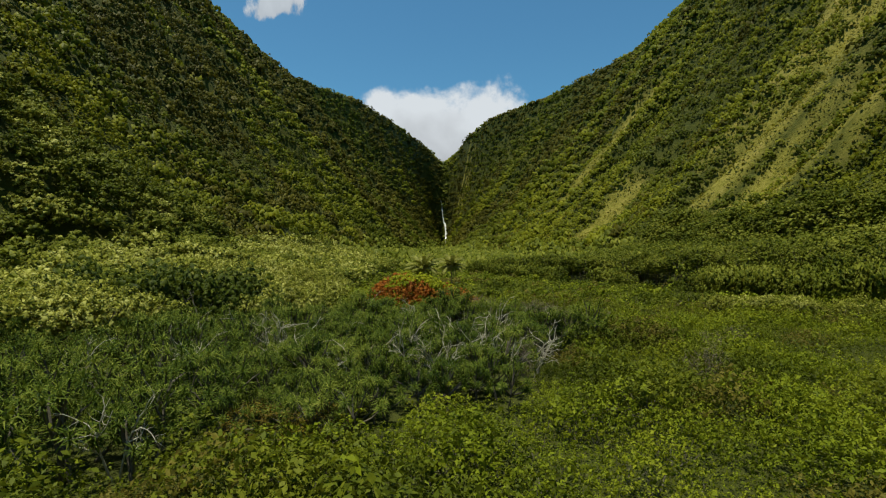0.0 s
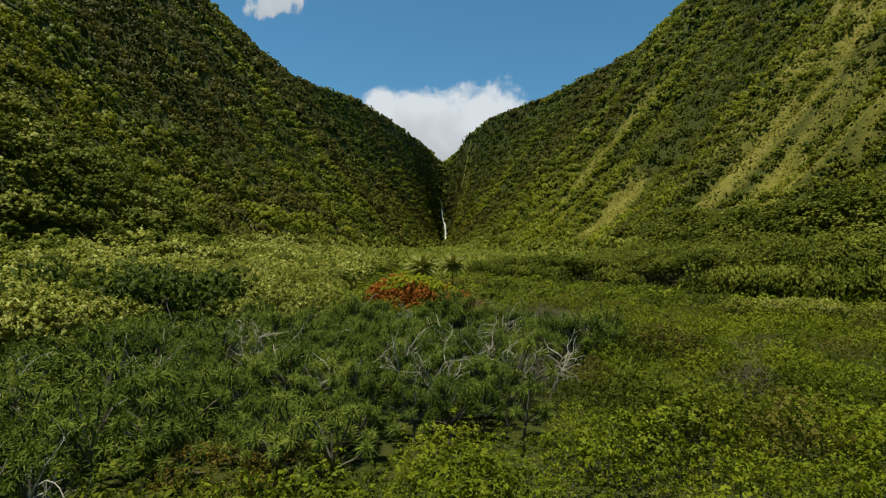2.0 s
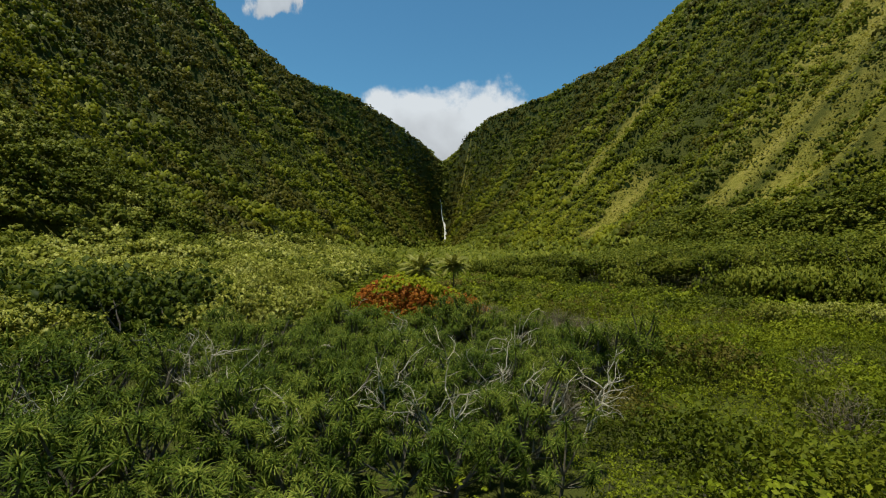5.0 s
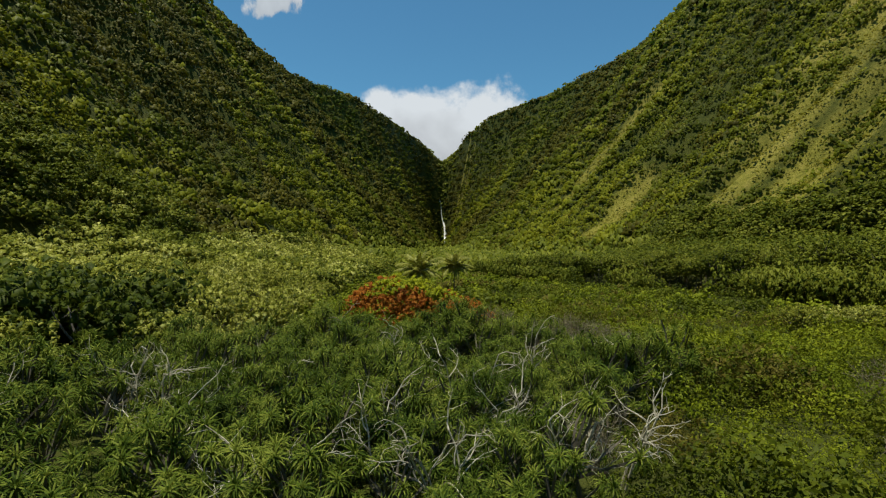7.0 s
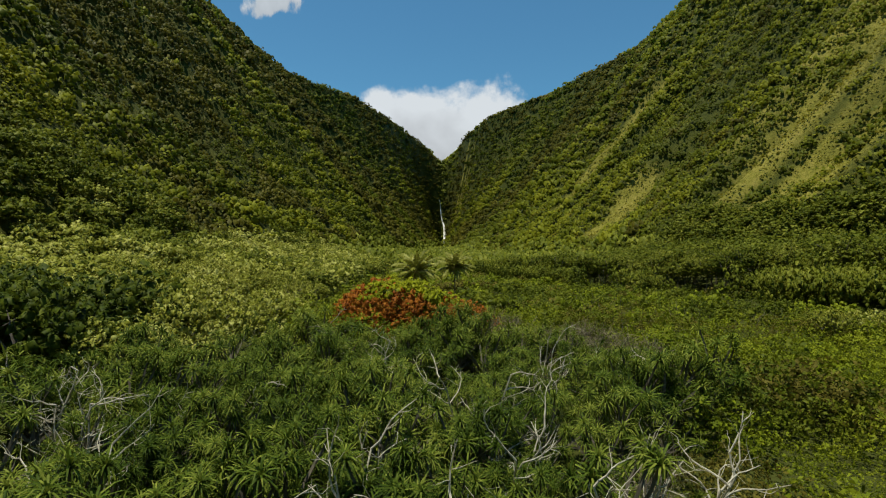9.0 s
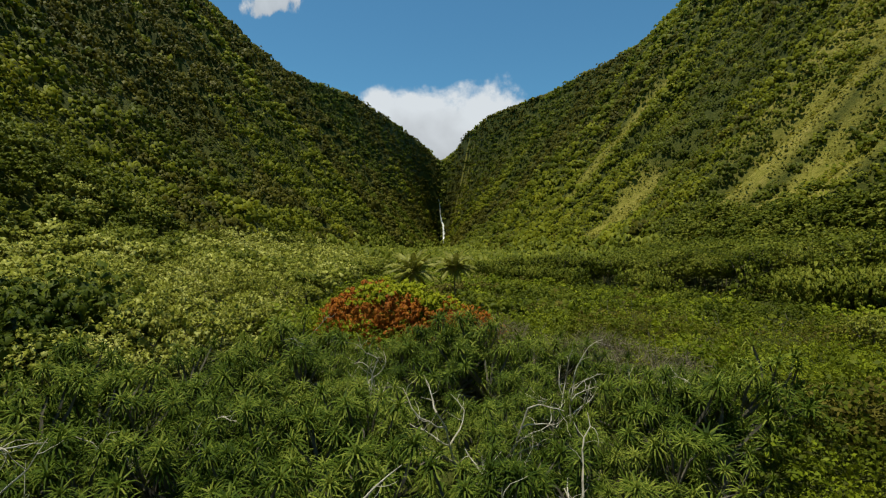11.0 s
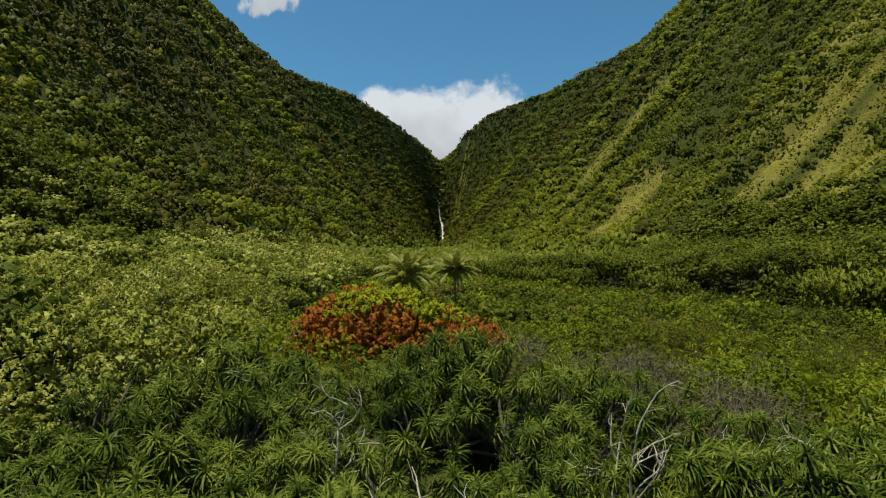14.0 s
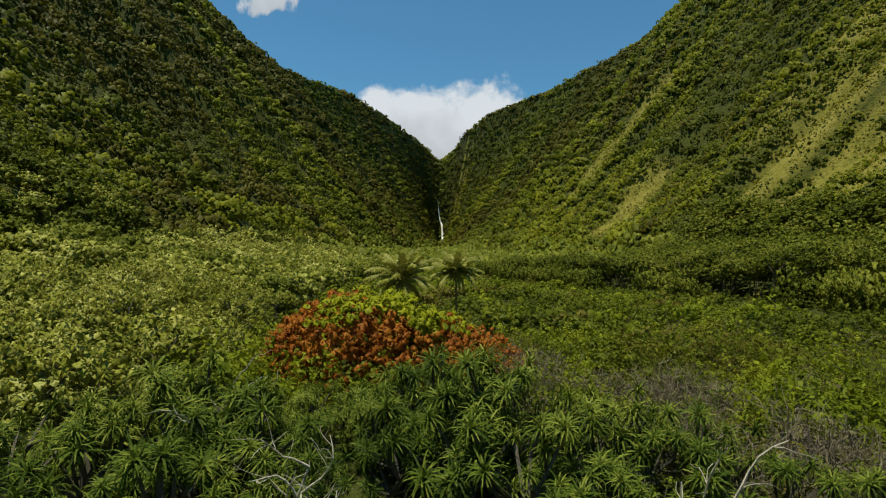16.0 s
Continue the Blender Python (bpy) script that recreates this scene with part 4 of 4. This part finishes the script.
def build_dead_tree(x, y, top_z, width, seed, label, stems=3):
    r = np.random.default_rng(seed)
    z0 = float(height(x, y))
    tall = top_z - z0
    top = new("dead_tree", None)
    top.location = (x, y, z0)
    tagged(top, label, "dead tree", "bleached dead trees in the thicket")
    for k in range(stems):
        a = k * 6.283 / stems + r.random()
        lean = width / tall * (0.25 + 0.3 * r.random())
        pts, d = limb(r, (0.1 * math.cos(a), 0.1 * math.sin(a), -0.4), (math.cos(a) * lean, math.sin(a) * lean, 1), tall * r.uniform(0.68, 0.85), 0.16, 6)
        part("trunk" if k == 0 else "limb", leaf_mesh("limb", tube_quads(pts, np.linspace(0.09, 0.04, 7), 6), MAT_DEADWOOD), top)
        for j in range(6):
            s = pts[3 + j % 4]
            b = a + r.normal() * 1.1
            q, e = limb(r, s, (math.cos(b) * 0.9, math.sin(b) * 0.9, 0.7 + 0.4 * r.random()), tall * r.uniform(0.25, 0.45), 0.26, 6)
            quads = [tube_quads(q, np.linspace(0.05, 0.018, 7), 5)]
            for _ in range(4):
                w, _e = limb(r, q[r.integers(2, 6)], e + r.normal(size=3) * 0.8, tall * r.uniform(0.10, 0.2), 0.3, 4)
                quads.append(tube_quads(w, np.linspace(0.02, 0.006, 5), 4))
            part("branch", leaf_mesh("branch", np.concatenate(quads), MAT_DEADWOOD), top)


def twig_quads(seed, radius, tall, count):
    r = np.random.default_rng(seed)
    out = []
    for _ in range(count):
        a, k = r.random() * 6.283, r.random()
        pts, d = limb(r, (0.3 * math.cos(a), 0.3 * math.sin(a), 0), (math.cos(a) * k * radius / tall, math.sin(a) * k * radius / tall, 1), tall * r.uniform(0.8, 1.1), 0.2, 5)
        out.append(tube_quads(pts, np.linspace(0.03, 0.008, 6), 4))
        for _k in range(4):
            w, _e = limb(r, pts[r.integers(2, 6)], d + r.normal(size=3) * 0.8, tall * 0.3, 0.3, 3)
            out.append(tube_quads(w, np.linspace(0.012, 0.005, 4), 3))
    return np.concatenate(out)


def build_brush():
    tops = []
    for i in range(3):
        top = new("dry_bush", None)
        tagged(top, "leafless grey-brown bush of dry twigs", "bush", "dry bushes beside the screw pines")
        part("twig_mass", leaf_mesh("twig_mass", twig_quads(950 + i, 1.6, 2.7, 34), MAT_TWIG), top)
        part("dry_leaves", leaf_mesh("dry_leaves", crown_quads(960 + i, 1.5, 1.5, 30, 9, 0.34, 0.06, low=-0.1, lump=0.6, petals=0, base=1.0), MAT_TWIG_LEAF), top)
        tops.append(top)
    x, y = scatter(6, 21, 88, 112, 3.3, 951)
    ok = vnoise(x / 4, y / 4, 33) > 0.36
    x = np.concatenate([x[ok], [22, 25, 38, 30, 9.5, 4.5, 34, 47]])
    y = np.concatenate([y[ok], [92, 99, 75, 60, 61, 104, 112, 84]])
    place_all(tops, x, y, 9, 0.95, 1.4)


def build_bush(name, label, x, y, size, mat, seed, tufts=70):
    top = new(name, None)
    top.location = (x, y, float(height(x, y)))
    tagged(top, label, "bush")
    part("foliage", leaf_mesh("foliage", crown_quads(seed, size, size * 0.95, int(tufts * 1.2), 13, size * 0.17, 0.10, low=-0.15, lump=0.4, petals=0, base=size * 0.6), mat), top)
    r = np.random.default_rng(seed)
    for k in range(4):
        pts, _ = limb(r, (0, 0, -0.3), (math.cos(k * 1.6) * 0.6, math.sin(k * 1.6) * 0.6, 1), size * 1.2, 0.2, 4)
        part("stem", leaf_mesh("stem", tube_quads(pts, np.linspace(0.06, 0.02, 5), 5), MAT_TRUNK), top)


build_red_tree()
build_palm(-4.7, 128, 12.0, 26, 4.9, 0.5, 71, "coconut palm with long olive fronds, trunk hidden by leaves")
build_palm(2.3, 140, 12.6, 24, 4.3, 0.3, 75, "coconut palm with drooping fronds and a bare slender trunk")
build_dark_grove()
build_dead_tree(-21.2, 34.5, 7.2, 3.0, 1001, "bleached dead tree with bare forked branches beside the scrub", 2)
build_dead_tree(10.2, 59, 8.4, 4.0, 1002, "wide bleached dead tree with tangled bare branches", 3)
build_dead_tree(-0.3, 54, 8.4, 4.0, 1003, "bleached dead tree rising out of the screw pines", 3)
build_dead_tree(-20.8, 66, 9.0, 4.5, 1004, "sprawling bleached dead tree with many bare branches", 4)
build_dead_tree(-5.8, 82, 9.2, 2.4, 1005, "slim bleached dead tree with upright bare branches", 2)
build_dead_tree(-27.5, 55, 8.0, 3.2, 1006, "bleached dead tree leaning among the screw pines", 3)
build_dead_tree(3.5, 62, 8.2, 3.5, 1007, "low bleached dead tree with crooked branches", 3)
build_dead_tree(-11, 88, 8.4, 2.5, 1008, "thin bleached dead tree with few branches", 2)
build_dead_tree(-14, 71, 8.4, 2.5, 1009, "thin bleached dead tree with a broken top", 2)
for k, (dx, dy, dz) in enumerate(((-3.5, 57, 8.6), (6.0, 56, 8.4), (-31, 62, 9.0), (-25, 70, 9.2), (-16, 60, 8.8), (1.5, 72, 9.2), (-9, 52, 8.2), (8, 80, 8.8), (-33, 48, 8.0), (-12, 97, 9.4), (16, 78, 8.2))):
    build_dead_tree(dx, dy, dz, 2.6, 1030 + k, "small bleached dead tree with crooked bare twigs", 2)
build_brush()
build_bush("brown_bush", "rusty brown-leaved bush in the green scrub", -12.5, 36, 2.6, MAT_BROWNBUSH, 971)
build_bush("brown_bush", "smaller rusty brown-leaved bush in the scrub", -9.2, 39.5, 2.0, MAT_BROWNBUSH, 972)
build_bush("bright_bush", "bright lime green bush beside dry brush", 10.8, 88, 2.1, MAT_BRIGHT, 973)
build_bush("bright_bush", "low bright lime green bush beside dry brush", 14.0, 84, 1.7, MAT_BRIGHT, 974)
for bx, by, bs in ((31, 166, 3.2), (35, 164, 3.6), (39, 165, 3.4), (43, 163, 3.0), (46, 150, 2.8), (50, 148, 3.2), (54, 147, 2.6), (61, 140, 2.6), (26, 176, 2.6), (70, 150, 3.0), (14, 150, 2.2)):
    build_bush("dark_bush", "tall dark green bush standing above the scrub", bx, by, bs * 1.55, MAT_DARKTREE, 980 + bx, 60)
for bx, by, bs in ((29, 127, 2.6), (33, 126, 3.0), (36.5, 125, 2.4), (20, 118, 2.2), (8, 122, 2.2), (52, 120, 2.4), (3.6, 98, 2.5), (1.2, 102, 2.0)):
    build_bush("olive_bush", "rounded olive-brown bush in the scrub", bx, by, bs * 1.3, MAT_DRYLEAF, 1080 + int(bx), 60)
build_pandanus()
build_umbrella_wood()
build_pale()
build_scrub()
build_floor_woods()
build_walls()
build_tussocks()
